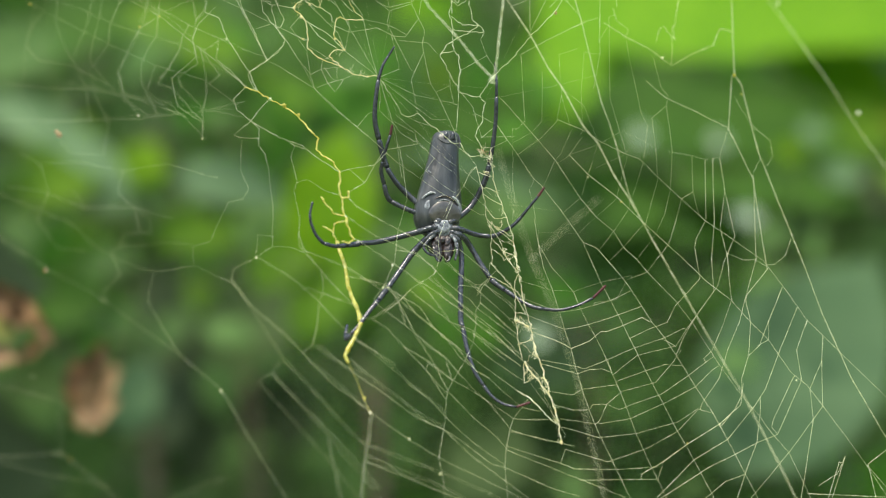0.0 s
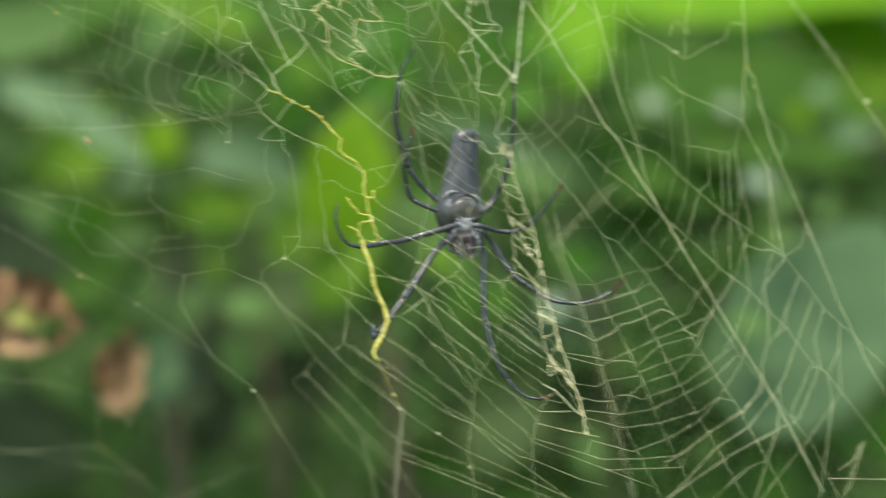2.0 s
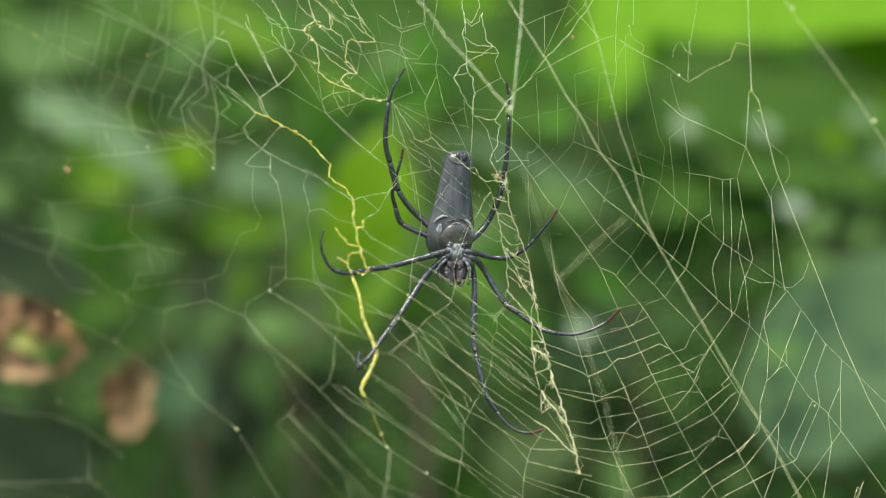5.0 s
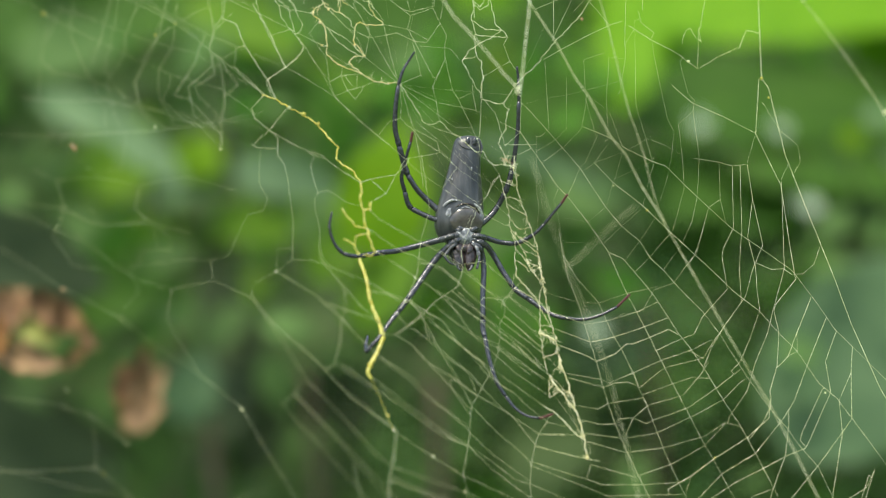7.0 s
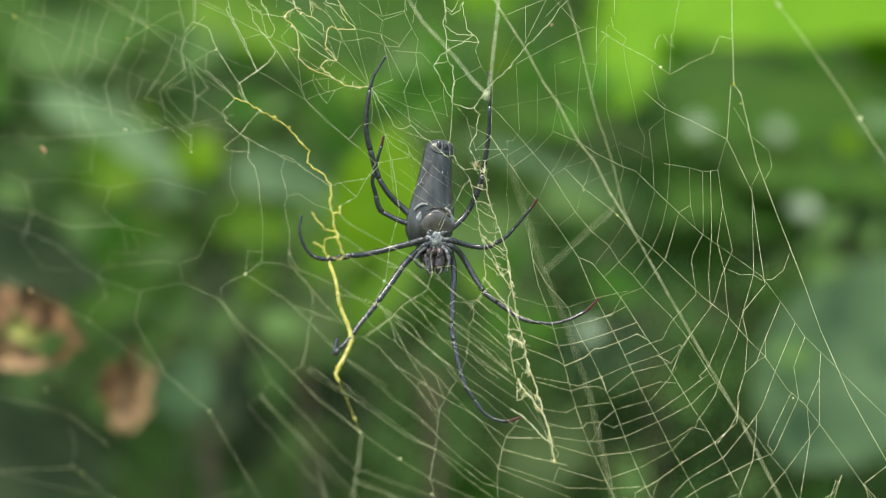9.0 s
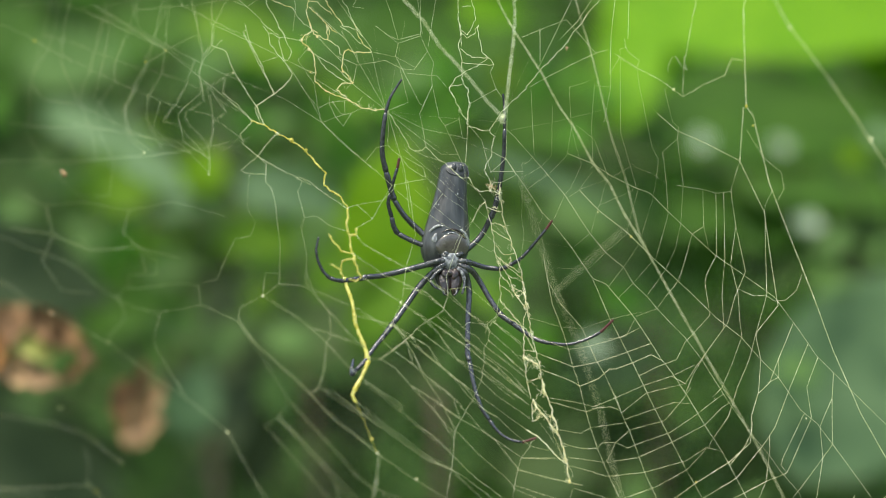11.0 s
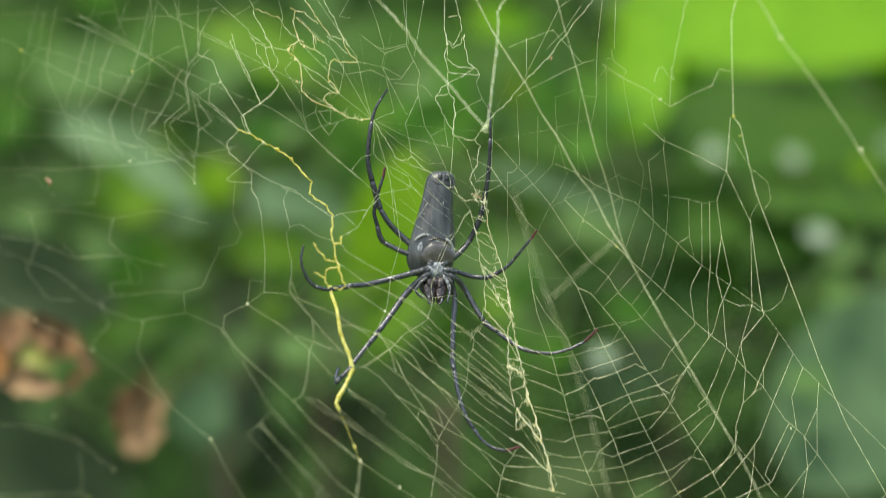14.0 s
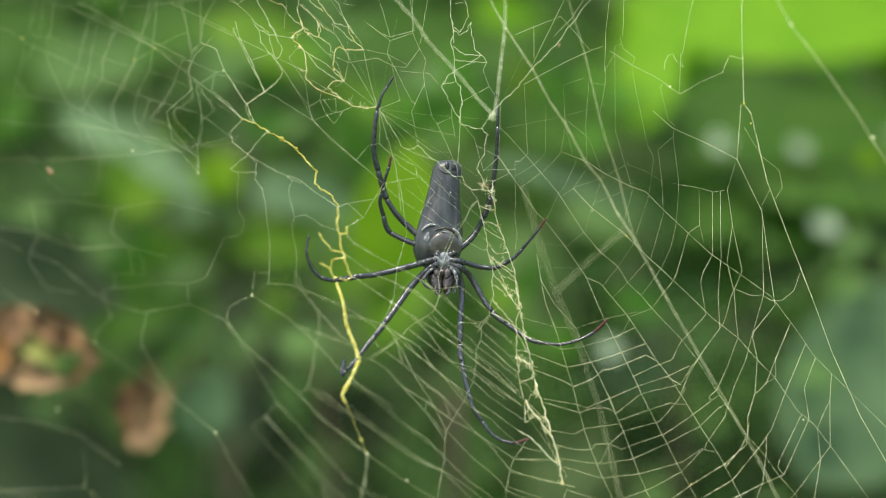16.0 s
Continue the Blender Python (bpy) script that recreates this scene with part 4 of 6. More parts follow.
old_silk(0.034, -17, .4, -65.1, 73.8, -68.2, 73.0, -68.5, 69.8, -68.8, 66.9)
old_silk(0.070, -3, .3, -74.6, 84.5, -70.1, 82.7, -68.7, 79.0, -67.2, 75.6, -59.8, 64.2, -57.8, 58.6)
old_silk(0.061, -3, .3, -63.3, 89.7, -64.7, 89.3, -60.1, 80.0, -54.4, 68.9, -60.7, 64.2, -59.3, 60.5, -57.8, 58.6)
old_silk(0.053, -3, .3, -54.4, 68.9, -49.1, 73.7, -48.7, 75.5, -51.0, 79.2)
old_silk(0.061, -3, .3, -53.2, 55.8, -56.7, 52.1, -59.3, 48.3, -63.9, 52.0, -64.9, 55.7, -61.5, 59.5)
old_silk(0.053, -3, .3, -59.3, 48.3, -56.5, 45.5, -56.6, 40.0, -54.4, 37.2)
old_silk(0.053, -3, .3, -59.3, 48.3, -64.5, 43.6, -62.6, 42.7, -56.5, 42.4)
old_silk(0.056, -3, .3, -59.3, 48.3, -50.1, 42.8, -42.8, 40.1, -38.1, 36.5, -30.4, 31.4)
old_silk(0.053, -3, .3, -46.6, 41.6, -46.8, 41.0, -44.3, 40.1, -42.1, 39.2)
old_silk(0.190, -38, .3, -19.0, 104.8, -13.7, 97.5, -5.0, 88.2, -0.6, 81.2, 7.3, 72.5, 14.3, 63.8, 19.2, 58.5)
old_silk(0.200, -38, .3, 27.3, 104.1, 25.1, 98.3, 23.0, 95.0, 23.3, 87.9, 22.1, 77.2, 20.9, 66.5, 19.6, 57.7)
old_silk(0.260, -38, .8, 19.9, 59.4, 18.7, 58.0, 19.9, 56.8)
old_silk(0.039, 0, .1, 18.8, 2.0, 18.2, 2.0, 17.4, -3.5, 13.7, -9.1, 14.6, -6.3, 8.2, -5.4, 6.8, -7.0)
old_silk(0.024, -2, .2, -88.1, -10.8, -86.8, -1.5, -75.2, 0.7, -63.8, -4.6, -63.5, -0.2, -56.6, 3.4, -51.7, 7.1, -45.5, 6.8, -41.4, 5.0)
old_silk(0.031, -2, .2, -51.7, 7.1, -51.7, 19.8, -53.5, 32.7, -54.5, 37.3)
old_silk(0.031, -2, .2, -45.1, 40.5, -46.4, 36.4, -44.1, 28.2, -45.2, 25.4, -43.2, 16.2, -43.6, 10.8, -41.0, 5.3)
old_silk(0.022, -2, .2, -75.5, 0.7, -75.7, 1.6, -76.7, 6.9, -71.2, 8.8, -65.9, 21.5, -61.2, 22.5, -59.5, 26.2, -62.4, 31.7, -62.1, 42.8)
old_silk(0.022, -2, .2, -56.6, 3.4, -56.3, 10.7, -51.7, 10.5)
old_silk(0.032, -13, .2, -86.2, -10.6, -82.0, -18.2, -76.3, -27.7, -64.2, -37.6, -57.1, -49.7, -46.4, -66.8, -37.6, -81.2)
old_silk(0.024, -19, .2, -135.0, 14.1, -120.7, 5.2, -110.8, -1.7, -96.8, -10.1, -88.4, -17.2, -75.4, -27.4)
old_silk(0.023, -19, .2, -137.1, 25.7, -122.0, 19.3, -107.2, 12.7, -99.5, 5.4, -93.2, 1.4, -84.3, -1.9)
old_silk(0.019, -19, .2, -96.8, -10.1, -96.3, -7.1, -92.9, -2.8, -95.8, 4.8, -93.7, 5.6, -79.0, 7.5, -74.0, 6.7)
old_silk(0.019, -19, .2, -106.4, 22.3, -103.2, 17.3, -96.0, 18.4, -91.7, 19.5, -86.1, 14.3, -85.2, 10.1, -93.3, 9.9, -92.7, 5.7)
old_silk(0.018, -19, .2, -100.0, 100.1, -103.2, 84.3, -105.3, 74.4, -108.4, 63.0, -104.4, 52.7, -102.9, 44.0)
old_silk(0.018, -19, .2, -91.3, 100.7, -95.7, 85.2, -98.9, 74.2, -99.1, 68.6, -103.8, 60.7, -102.1, 51.9, -98.1, 44.3, -99.1, 33.9)
old_silk(0.025, -19, .2, -85.1, 102.1, -88.1, 86.1, -90.2, 75.1, -93.9, 65.9, -96.4, 60.4, -94.7, 51.6, -90.3, 47.5, -90.3, 46.6)
old_silk(0.025, -19, .2, -83.8, 102.6, -85.1, 86.4, -85.7, 78.3, -86.0, 73.0, -90.0, 64.6, -90.2, 58.1, -85.0, 47.3)
old_silk(0.033, -19, .2, -76.9, 77.4, -78.5, 73.5, -79.9, 68.0, -85.5, 57.6, -81.2, 56.3, -74.6, 48.5, -72.2, 46.2, -72.0, 40.8)
old_silk(0.034, -19, .2, -79.9, 102.9, -76.4, 87.4, -74.7, 79.9, -75.8, 72.1, -74.3, 64.9, -79.8, 60.3, -78.8, 57.2, -72.9, 51.3, -71.9, 46.7, -72.4, 46.1)
old_silk(0.037, -19, .2, -72.4, 103.9, -72.1, 87.7, -72.0, 82.1, -75.0, 78.9)
old_silk(0.037, -19, .2, -75.5, 69.9, -73.6, 70.4, -71.6, 61.3, -71.3, 54.9, -72.0, 50.4)
old_silk(0.037, -19, .2, -67.5, 72.3, -72.7, 69.4, -71.4, 66.8, -67.3, 61.3, -71.5, 57.7)
old_silk(0.022, -19, .2, -105.8, 92.5, -94.2, 85.4, -85.0, 79.7, -78.8, 84.4, -75.9, 85.4)
old_silk(0.018, -19, .1, -118.1, 81.4, -110.5, 80.1, -95.5, 74.5, -80.0, 70.8, -59.3, 58.8)
old_silk(0.014, -19, .1, -109.7, 55.8, -94.8, 53.4, -72.0, 50.4, -57.1, 46.9)
old_silk(0.014, -19, .1, -120.3, 41.3, -101.8, 44.9, -79.2, 48.3, -62.4, 50.5, -61.7, 50.7)
old_silk(0.025, -19, .1, -104.7, 91.7, -92.8, 85.5, -75.4, 76.6, -59.5, 69.6, -52.4, 67.0)
old_silk(0.014, -19, .1, -115.0, 98.1, -117.8, 82.7, -121.1, 65.3, -121.1, 51.5, -116.1, 43.1, -107.0, 33.5, -99.1, 33.9)
old_silk(0.038, 195, .2, -197.2, -73.1, -175.7, -72.7, -156.2, -72.4, -141.9, -71.9, -138.9, -74.0, -129.8, -81.3, -120.7, -88.8, -105.1, -104.2)
old_silk(0.027, 195, .2, -144.1, -56.3, -141.9, -64.0, -141.9, -71.9)
old_silk(0.035, 195, .2, -195.9, -42.0, -174.1, -45.1, -158.6, -47.4, -145.1, -51.8, -130.0, -63.2)
old_silk(0.027, 195, .2, -192.8, -67.2, -171.3, -72.9, -149.4, -79.0, -123.2, -84.5)
old_silk(0.030, 195, .2, -115.0, -96.0, -97.0, -89.6, -87.1, -86.0, -78.9, -84.4)
spiral(0.030, 2, 0.05, 87.0, 38.3, 87.0, 25.9, 83.0, 23.4, 80.0, 13.5, 78.0, 7.9, 73.6, 2.6, 70.3, -1.5, 63.7, -3.8, 60.0, -10.5, 52.5, -11.4, 52.7, -12.3)
spiral(0.027, 2, 0.05, 87.0, 25.9, 88.6, 18.3, 90.5, 16.4)
spiral(0.035, -2, 0.06, -15.6, 38.1, -12.1, 35.0, 0.7, 25.9, 15.4, 17.7, 17.1, 17.9)
spiral(0.039, -6, 0.06, -33.3, -26.6, -24.5, -33.7, -15.7, -39.9, -5.2, -47.9, 2.7, -51.4, 12.4, -60.8, 23.1, -68.8, 37.4, -79.6)
spiral(0.029, -1, 0.06, 30.3, -36.4, 36.7, -45.4, 42.1, -54.4, 41.4, -55.5, 40.7, -55.7)
spiral(0.041, -6, 0.08, -41.1, -26.6, -33.0, -35.3, -26.0, -40.7, -19.5, -45.9, -8.6, -53.9, 1.5, -60.4, 14.2, -67.0, 24.9, -72.5, 40.8, -80.5)
spiral(0.037, -26, 0.08, -44.8, -28.1, -34.5, -39.0, -24.3, -50.6, -19.7, -54.2, -7.6, -59.2, 2.4, -63.2, 16.0, -69.8, 31.9, -76.6)
spiral(0.052, -6, 0.08, -21.8, -60.4, -8.4, -66.0, 3.8, -71.7, 20.0, -79.3)
spiral(0.024, -26, 0.08, -47.8, -32.5, -37.5, -43.9, -29.1, -54.0, -19.0, -65.7, -8.0, -78.5)
spiral(0.024, -26, 0.08, -51.7, -35.0, -40.8, -47.1, -30.6, -58.8, -23.9, -67.1, -13.5, -80.3)
spiral(0.024, -26, 0.08, -60.3, -4.4, -51.7, -17.1, -44.8, -28.1, -47.8, -32.5, -51.7, -35.0)
spiral(0.041, -13, 0.08, -62.2, -4.5, -56.2, -12.0, -44.8, -21.9, -40.4, -26.3)
spiral(0.041, -13, 0.08, -55.1, 3.4, -43.7, -3.7, -35.8, -10.7, -29.6, -17.6, -22.6, -23.7, -12.0, -30.7, -12.4, -31.3, -12.9, -32.0)
spiral(0.041, -13, 0.08, -39.9, 5.2, -33.7, 2.6, -26.5, -0.4, -17.7, -6.2, -16.5, -7.3)
spiral(0.041, -13, 0.08, -42.3, 10.5, -42.2, 7.1, -34.8, -1.4, -30.7, -6.2, -24.5, -12.4)
spiral(0.041, -13, 0.08, -39.8, -7.2, -39.3, -6.6, -33.3, -8.8, -23.6, -12.4, -21.9, -16.2)
spiral(0.041, -13, 0.08, -34.8, -1.4, -34.2, -8.8, -35.5, -11.1, -36.0, -19.3, -37.4, -24.8, -40.4, -26.6)
spiral(0.024, -26, 0.08, -36.0, -24.2, -31.5, -25.6)
spiral(0.040, -1, 0.08, 25.2, -49.0, 39.4, -49.4)
spiral(0.040, -1, 0.08, 24.1, -52.9, 37.6, -56.2, 44.9, -58.0)
spiral(0.040, -1, 0.08, 22.7, -57.5, 43.0, -64.3, 44.8, -65.2)
spiral(0.040, -1, 0.08, 22.7, -58.8, 44.8, -67.8, 61.7, -74.7)
spiral(0.040, -1, 0.08, 22.4, -64.5, 37.6, -71.3, 46.6, -74.1)
old_silk(0.040, -1, 0.12, -11.9, 40.7, -11.3, 40.7, -8.8, 23.1, -11.9, 12.0, -12.9, 1.8, -16.4, -6.3, -19.4, -9.9)
old_silk(0.040, -1, 0.12, 3.5, 15.8, 1.2, 9.3, 1.8, 3.8, 0.1, -1.8, -2.0, -3.2, -7.5, -6.7, -11.4, -10.9, -16.6, -14.8)
old_silk(0.040, -1, 0.12, 3.5, 15.8, 6.2, 22.3, 9.5, 27.0, 12.0, 32.6, 14.0, 34.0)
old_silk(0.040, -1, 0.12, 17.4, -3.5, 14.3, -6.3, 15.2, -8.1, 14.7, -11.8, 13.4, -13.6, 13.4, -18.2, 12.4, -24.5, 9.4, -30.8, 7.3, -34.0, 4.1, -39.7, 3.6, -43.2, 3.3, -48.6, 2.1, -55.6, 1.2, -60.8, 2.6, -66.2, 3.2, -73.2, 4.7, -90.3)
old_silk(0.040, -1, 0.12, 30.7, -42.3, 28.5, -44.1, 28.1, -45.4, 25.2, -49.0, 24.1, -52.5, 22.7, -58.8, 22.4, -65.0, 22.7, -68.6, 23.1, -73.9, 24.5, -91.2)
old_silk(0.067, -22, 0.12, -18.5, -44.6, -19.3, -52.8, -20.3, -57.8, -20.7, -62.7, -21.2, -69.3, -22.4, -85.6)
old_silk(0.049, -22, 0.12, -30.8, -52.9, -31.2, -53.4, -29.3, -61.0, -27.4, -70.0, -24.0, -85.9)
old_silk(0.040, -1, 0.12, -27.6, 32.7, -19.4, 34.1, -16.7, 36.9, -15.5, 38.4, -15.7, 39.3)
old_silk(0.040, -1, 0.12, -27.6, 32.7, -22.6, 28.1, -27.6, 25.2)
old_silk(0.040, -1, 0.12, -19.4, 34.1, -22.6, 28.1)
old_silk(0.040, -1, 0.12, -31.1, 31.5, -27.6, 32.7)
old_silk(0.030, -1, 0.12, -44.2, 28.2, -41.0, 29.2, -35.5, 25.5, -31.3, 24.1, -30.6, 24.3)
yellow_line(0.31, -7, 0.4, -30.0, 31.1, -30.4, 25.3, -29.4, 22.6, -27.3, 22.6, -27.0, 25.0)
yellow_line(0.31, -7, 0.4, -29.4, 22.6, -28.8, 18.0, -28.1, 15.3, -26.5, 10.8, -25.6, 9.3)
yellow_line(0.22, -7, 0.4, -36.2, 23.0, -32.0, 17.6, -28.4, 16.7)
yellow_line(0.22, -7, 0.4, -27.5, 15.3, -31.9, 14.3, -32.2, 10.7, -30.6, 8.4)
yellow_line(0.22, -7, 0.4, -35.4, 13.4, -32.2, 11.6)
yellow_line(0.22, -7, 0.4, -25.6, 9.3, -27.7, 8.0, -29.2, 8.6)
cream_line(0.150, 0, 0.5, -43.1, 92.4, -43.1, 89.8, -45.1, 88.6, -46.2, 86.9, -43.7, 84.1, -42.2, 81.7, -41.5, 79.3, -41.6, 73.6, -39.7, 71.4, -36.6, 69.6, -30.5, 67.2)
cream_line(0.138, 0, 0.5, -23.3, 83.3, -25.7, 83.1, -27.6, 83.4, -29.0, 83.2, -30.7, 84.0, -32.2, 83.4, -32.7, 81.8, -33.2, 78.5, -32.4, 76.6, -30.6, 74.4, -29.3, 72.5)
cream_line(0.138, 0, 0.5, -29.3, 72.9, -31.5, 73.0, -33.5, 71.9, -34.4, 70.9, -32.9, 69.1, -30.5, 67.2, -27.9, 65.6, -26.1, 64.7, -21.8, 64.0, -18.7, 64.0)
cream_line(0.115, 0, 0.5, -23.3, 83.3, -26.1, 86.3, -27.6, 88.9, -28.9, 92.7)
cream_line(0.115, 0, 0.5, -43.7, 92.4, -42.0, 88.9, -38.1, 87.4, -35.5, 85.9)
cream_line(0.115, 0, 0.5, -38.1, 92.5, -37.4, 88.0, -37.7, 87.2)
old_silk(0.066, 0, 0.35, -58.5, 91.4, -56.8, 89.5, -56.2, 85.6, -53.6, 82.1, -51.9, 80.0, -50.1, 78.2, -48.8, 76.0, -51.3, 71.8, -54.9, 68.9, -60.6, 65.1, -59.3, 62.1, -57.9, 58.9)
old_silk(0.066, 0, 0.35, -53.3, 87.7, -53.5, 86.6, -51.9, 80.6)
old_silk(0.066, 0, 0.35, -53.7, 91.5, -51.5, 87.7, -49.0, 82.9, -50.8, 80.0, -51.9, 80.2)
old_silk(0.066, 0, 0.35, -56.8, 89.5, -53.3, 87.9, -51.5, 87.7, -46.3, 86.9)
old_silk(0.078, 0, 0.35, -35.5, 85.9, -34.0, 85.0, -33.6, 82.4, -32.7, 82.0)
old_silk(0.078, 0, 0.35, -31.5, 73.0, -38.0, 77.6, -40.9, 81.1, -42.8, 83.6, -43.2, 83.4)
old_silk(0.078, 0, 0.35, -29.3, 72.5, -35.4, 78.6, -42.3, 82.6)
old_silk(0.078, 0, 0.35, -26.3, 86.5, -27.0, 86.1, -30.8, 89.8, -33.7, 91.8)
old_silk(0.066, 0, 0.35, -64.4, 92.0, -62.4, 85.1, -59.2, 79.5, -54.9, 68.9)
old_silk(0.066, 0, 0.35, -44.4, 77.0, -42.7, 76.0, -41.6, 76.4)
old_silk(0.035, 0, 0.06, -36.6, 69.6, -37.1, 66.4, -40.7, 64.4)
old_silk(0.035, 0, 0.06, -37.1, 66.4, -32.0, 67.0, -30.5, 67.2)
old_silk(0.035, 0, 0.06, -37.1, 66.4, -35.0, 61.7, -32.4, 58.7)
old_silk(0.035, 0, 0.06, -36.0, 66.8, -33.4, 63.0, -31.9, 62.5)
old_silk(0.035, 0, 0.06, -32.0, 67.0, -31.9, 62.7)
old_silk(0.035, 0, 0.06, -39.2, 59.7, -35.2, 61.5, -29.7, 63.1, -26.1, 64.7)
old_silk(0.035, 0, 0.06, -29.7, 63.1, -32.4, 58.7)
old_silk(0.035, 0, 0.06, -36.6, 69.6, -34.2, 70.2)
old_silk(0.030, 0, 0.06, -47.2, 80.3, -44.6, 83.5, -43.9, 84.3)
old_silk(0.030, 0, 0.06, -75.8, 92.3, -61.1, 85.5, -53.2, 81.5, -45.3, 77.5, -41.6, 76.1)
old_silk(0.030, 0, 0.06, -48.6, 76.0, -45.2, 70.4, -40.7, 64.8)
old_silk(0.030, 0, 0.06, -47.2, 80.3, -41.8, 72.3, -40.7, 64.4, -39.2, 59.7)
old_silk(0.035, 0, 0.06, -32.4, 90.9, -33.1, 90.0, -27.9, 80.6, -18.5, 64.0)
old_silk(0.035, 0, 0.06, -23.3, 83.3, -21.0, 72.6, -18.7, 64.6)
old_silk(0.035, 0, 0.06, -29.3, 72.5, -27.9, 80.0, -28.1, 82.5, -28.3, 83.4)
old_silk(0.035, 0, 0.06, -29.3, 72.5, -18.5, 64.0)
old_silk(0.035, 0, 0.06, -40.1, 88.1, -40.5, 87.4, -31.7, 78.7, -29.3, 72.5)
old_silk(0.037, 0, 0.06, -69.0, 67.4, -69.4, 66.9, -61.6, 60.2, -57.9, 58.9)
old_silk(0.030, 0, 0.06, -59.2, 79.5, -53.2, 81.5)
old_silk(0.035, 0, 0.06, -41.6, 74.2, -30.5, 67.4)
old_silk(0.035, 0, 0.06, -39.2, 59.7, -30.2, 51.2, -21.5, 43.8, -16.5, 39.2)
old_silk(0.085, 0, 0.55, -18.1, 63.8, -15.7, 60.1, -13.8, 57.1, -11.9, 53.9, -10.6, 51.1, -9.3, 50.6, -5.1, 51.6, -1.9, 48.4, 1.4, 46.2, 4.7, 42.9, 6.6, 41.8, 8.4, 41.8, 10.3, 39.2, 12.0, 37.4, 15.3, 37.6, 18.5, 36.9)
old_silk(0.094, 0, 0.55, 5.4, 93.4, 6.1, 89.6, 5.4, 85.8, 6.2, 82.5, 6.2, 75.0, 6.8, 73.1, 8.1, 71.6, 9.0, 66.1, 8.1, 62.3, 8.2, 59.3)
old_silk(0.094, 0, 0.55, 8.2, 59.3, 11.5, 58.0, 15.2, 57.5, 17.1, 55.7, 16.2, 52.5, 16.2, 49.3, 13.4, 44.5, 15.7, 40.6, 15.3, 37.6)
old_silk(0.085, 0, 0.55, 5.5, 64.9, 6.5, 63.2, 8.1, 60.4)
old_silk(0.085, 0, 0.55, 6.1, 90.1, 8.2, 88.3, 10.8, 90.6, 11.7, 92.7)
old_silk(0.101, 0, 0.55, 11.7, 92.7, 12.3, 86.5, 13.3, 83.6, 15.1, 81.8, 9.5, 82.0, 7.7, 83.1, 5.8, 84.8)
old_silk(0.085, 0, 0.55, 15.1, 81.8, 17.0, 79.5, 11.4, 79.4, 7.1, 80.3, 6.2, 80.3)
old_silk(0.085, 0, 0.55, 15.1, 81.8, 10.1, 78.4, 4.5, 75.3, 2.1, 71.7, 6.4, 73.1)
old_silk(0.085, 0, 0.55, 2.1, 71.7, 3.5, 68.7, 5.5, 64.9)
old_silk(0.038, 0, 0.08, -9.3, 50.6, -5.6, 48.9, -2.7, 48.0, -0.1, 46.9)
old_silk(0.038, 0, 0.08, -18.1, 63.8, -13.7, 48.8, -12.4, 43.9, -10.7, 30.1, -9.8, 30.3)
old_silk(0.038, 0, 0.08, -18.1, 63.8, -17.7, 57.0, -18.0, 52.5, -21.6, 51.5, -25.2, 46.9)
old_silk(0.038, 0, 0.08, -18.0, 52.5, -16.1, 50.6, -13.3, 48.2)
old_silk(0.038, 0, 0.08, -13.3, 48.2, -11.1, 45.1, -6.3, 42.1, -5.6, 42.3)
old_silk(0.038, 0, 0.08, -5.4, 41.4, -6.3, 45.1, -13.0, 48.8, -13.7, 48.6)
old_silk(0.038, 0, 0.08, -5.4, 41.4, -16.5, 39.2, -19.5, 34.1)
old_silk(0.038, 0, 0.08, -5.0, 41.4, 0.0, 36.6, -4.7, 29.8)
old_silk(0.038, 0, 0.08, -18.1, 63.8, -11.3, 66.7)
old_silk(0.038, 0, 0.08, -7.4, 109.5, -7.3, 92.3, -7.3, 88.9, -5.0, 83.8, -9.4, 77.5, -13.3, 77.8, -18.9, 80.6, -22.5, 79.8)
old_silk(0.038, 0, 0.08, -5.0, 83.8, -2.9, 79.9, -3.8, 75.2, -3.4, 72.3, -7.6, 63.0, -6.7, 59.1, -5.5, 52.1, -5.3, 51.6)
old_silk(0.038, 0, 0.08, -7.3, 88.9, -14.6, 86.3, -22.1, 92.1)
old_silk(0.038, 0, 0.08, -14.6, 86.3, -15.5, 82.1, -7.5, 66.2, -6.3, 65.7)
old_silk(0.038, 0, 0.08, -14.0, 78.0, -11.3, 66.7)
old_silk(0.038, 0, 0.08, -3.4, 72.3, -1.1, 61.6, 0.7, 59.0, 5.4, 61.2, 6.5, 54.8, 8.0, 54.8)
old_silk(0.038, 0, 0.08, 0.7, 59.0, 4.7, 50.4, 7.3, 44.2, 7.3, 41.8)
old_silk(0.038, 0, 0.08, 5.3, 64.9, 5.4, 61.2)
old_silk(0.038, 0, 0.08, 17.0, 79.5, 15.7, 77.0, 17.6, 71.4, 21.4, 66.3)
old_silk(0.038, 0, 0.08, 17.6, 71.4, 9.0, 66.5)
old_silk(0.038, 0, 0.08, 21.4, 65.7, 20.8, 48.2)
old_silk(0.038, 0, 0.08, 20.8, 48.2, 15.7, 43.6)
old_silk(0.038, 0, 0.08, 20.8, 48.2, 24.2, 42.8)
old_silk(0.038, 0, 0.08, 24.2, 42.8, 19.0, 40.3, 15.7, 40.6)
old_silk(0.038, 0, 0.08, 8.2, 59.9, 12.8, 54.3, 13.4, 52.0, 15.8, 43.6)
old_silk(0.038, 0, 0.08, 13.4, 52.0, 20.8, 48.2)
old_silk(0.038, 0, 0.08, 15.7, 44.0, 26.5, 44.1)
old_silk(0.038, 0, 0.08, 8.2, 59.3, 7.8, 51.0, 7.3, 46.3, 6.6, 45.9)
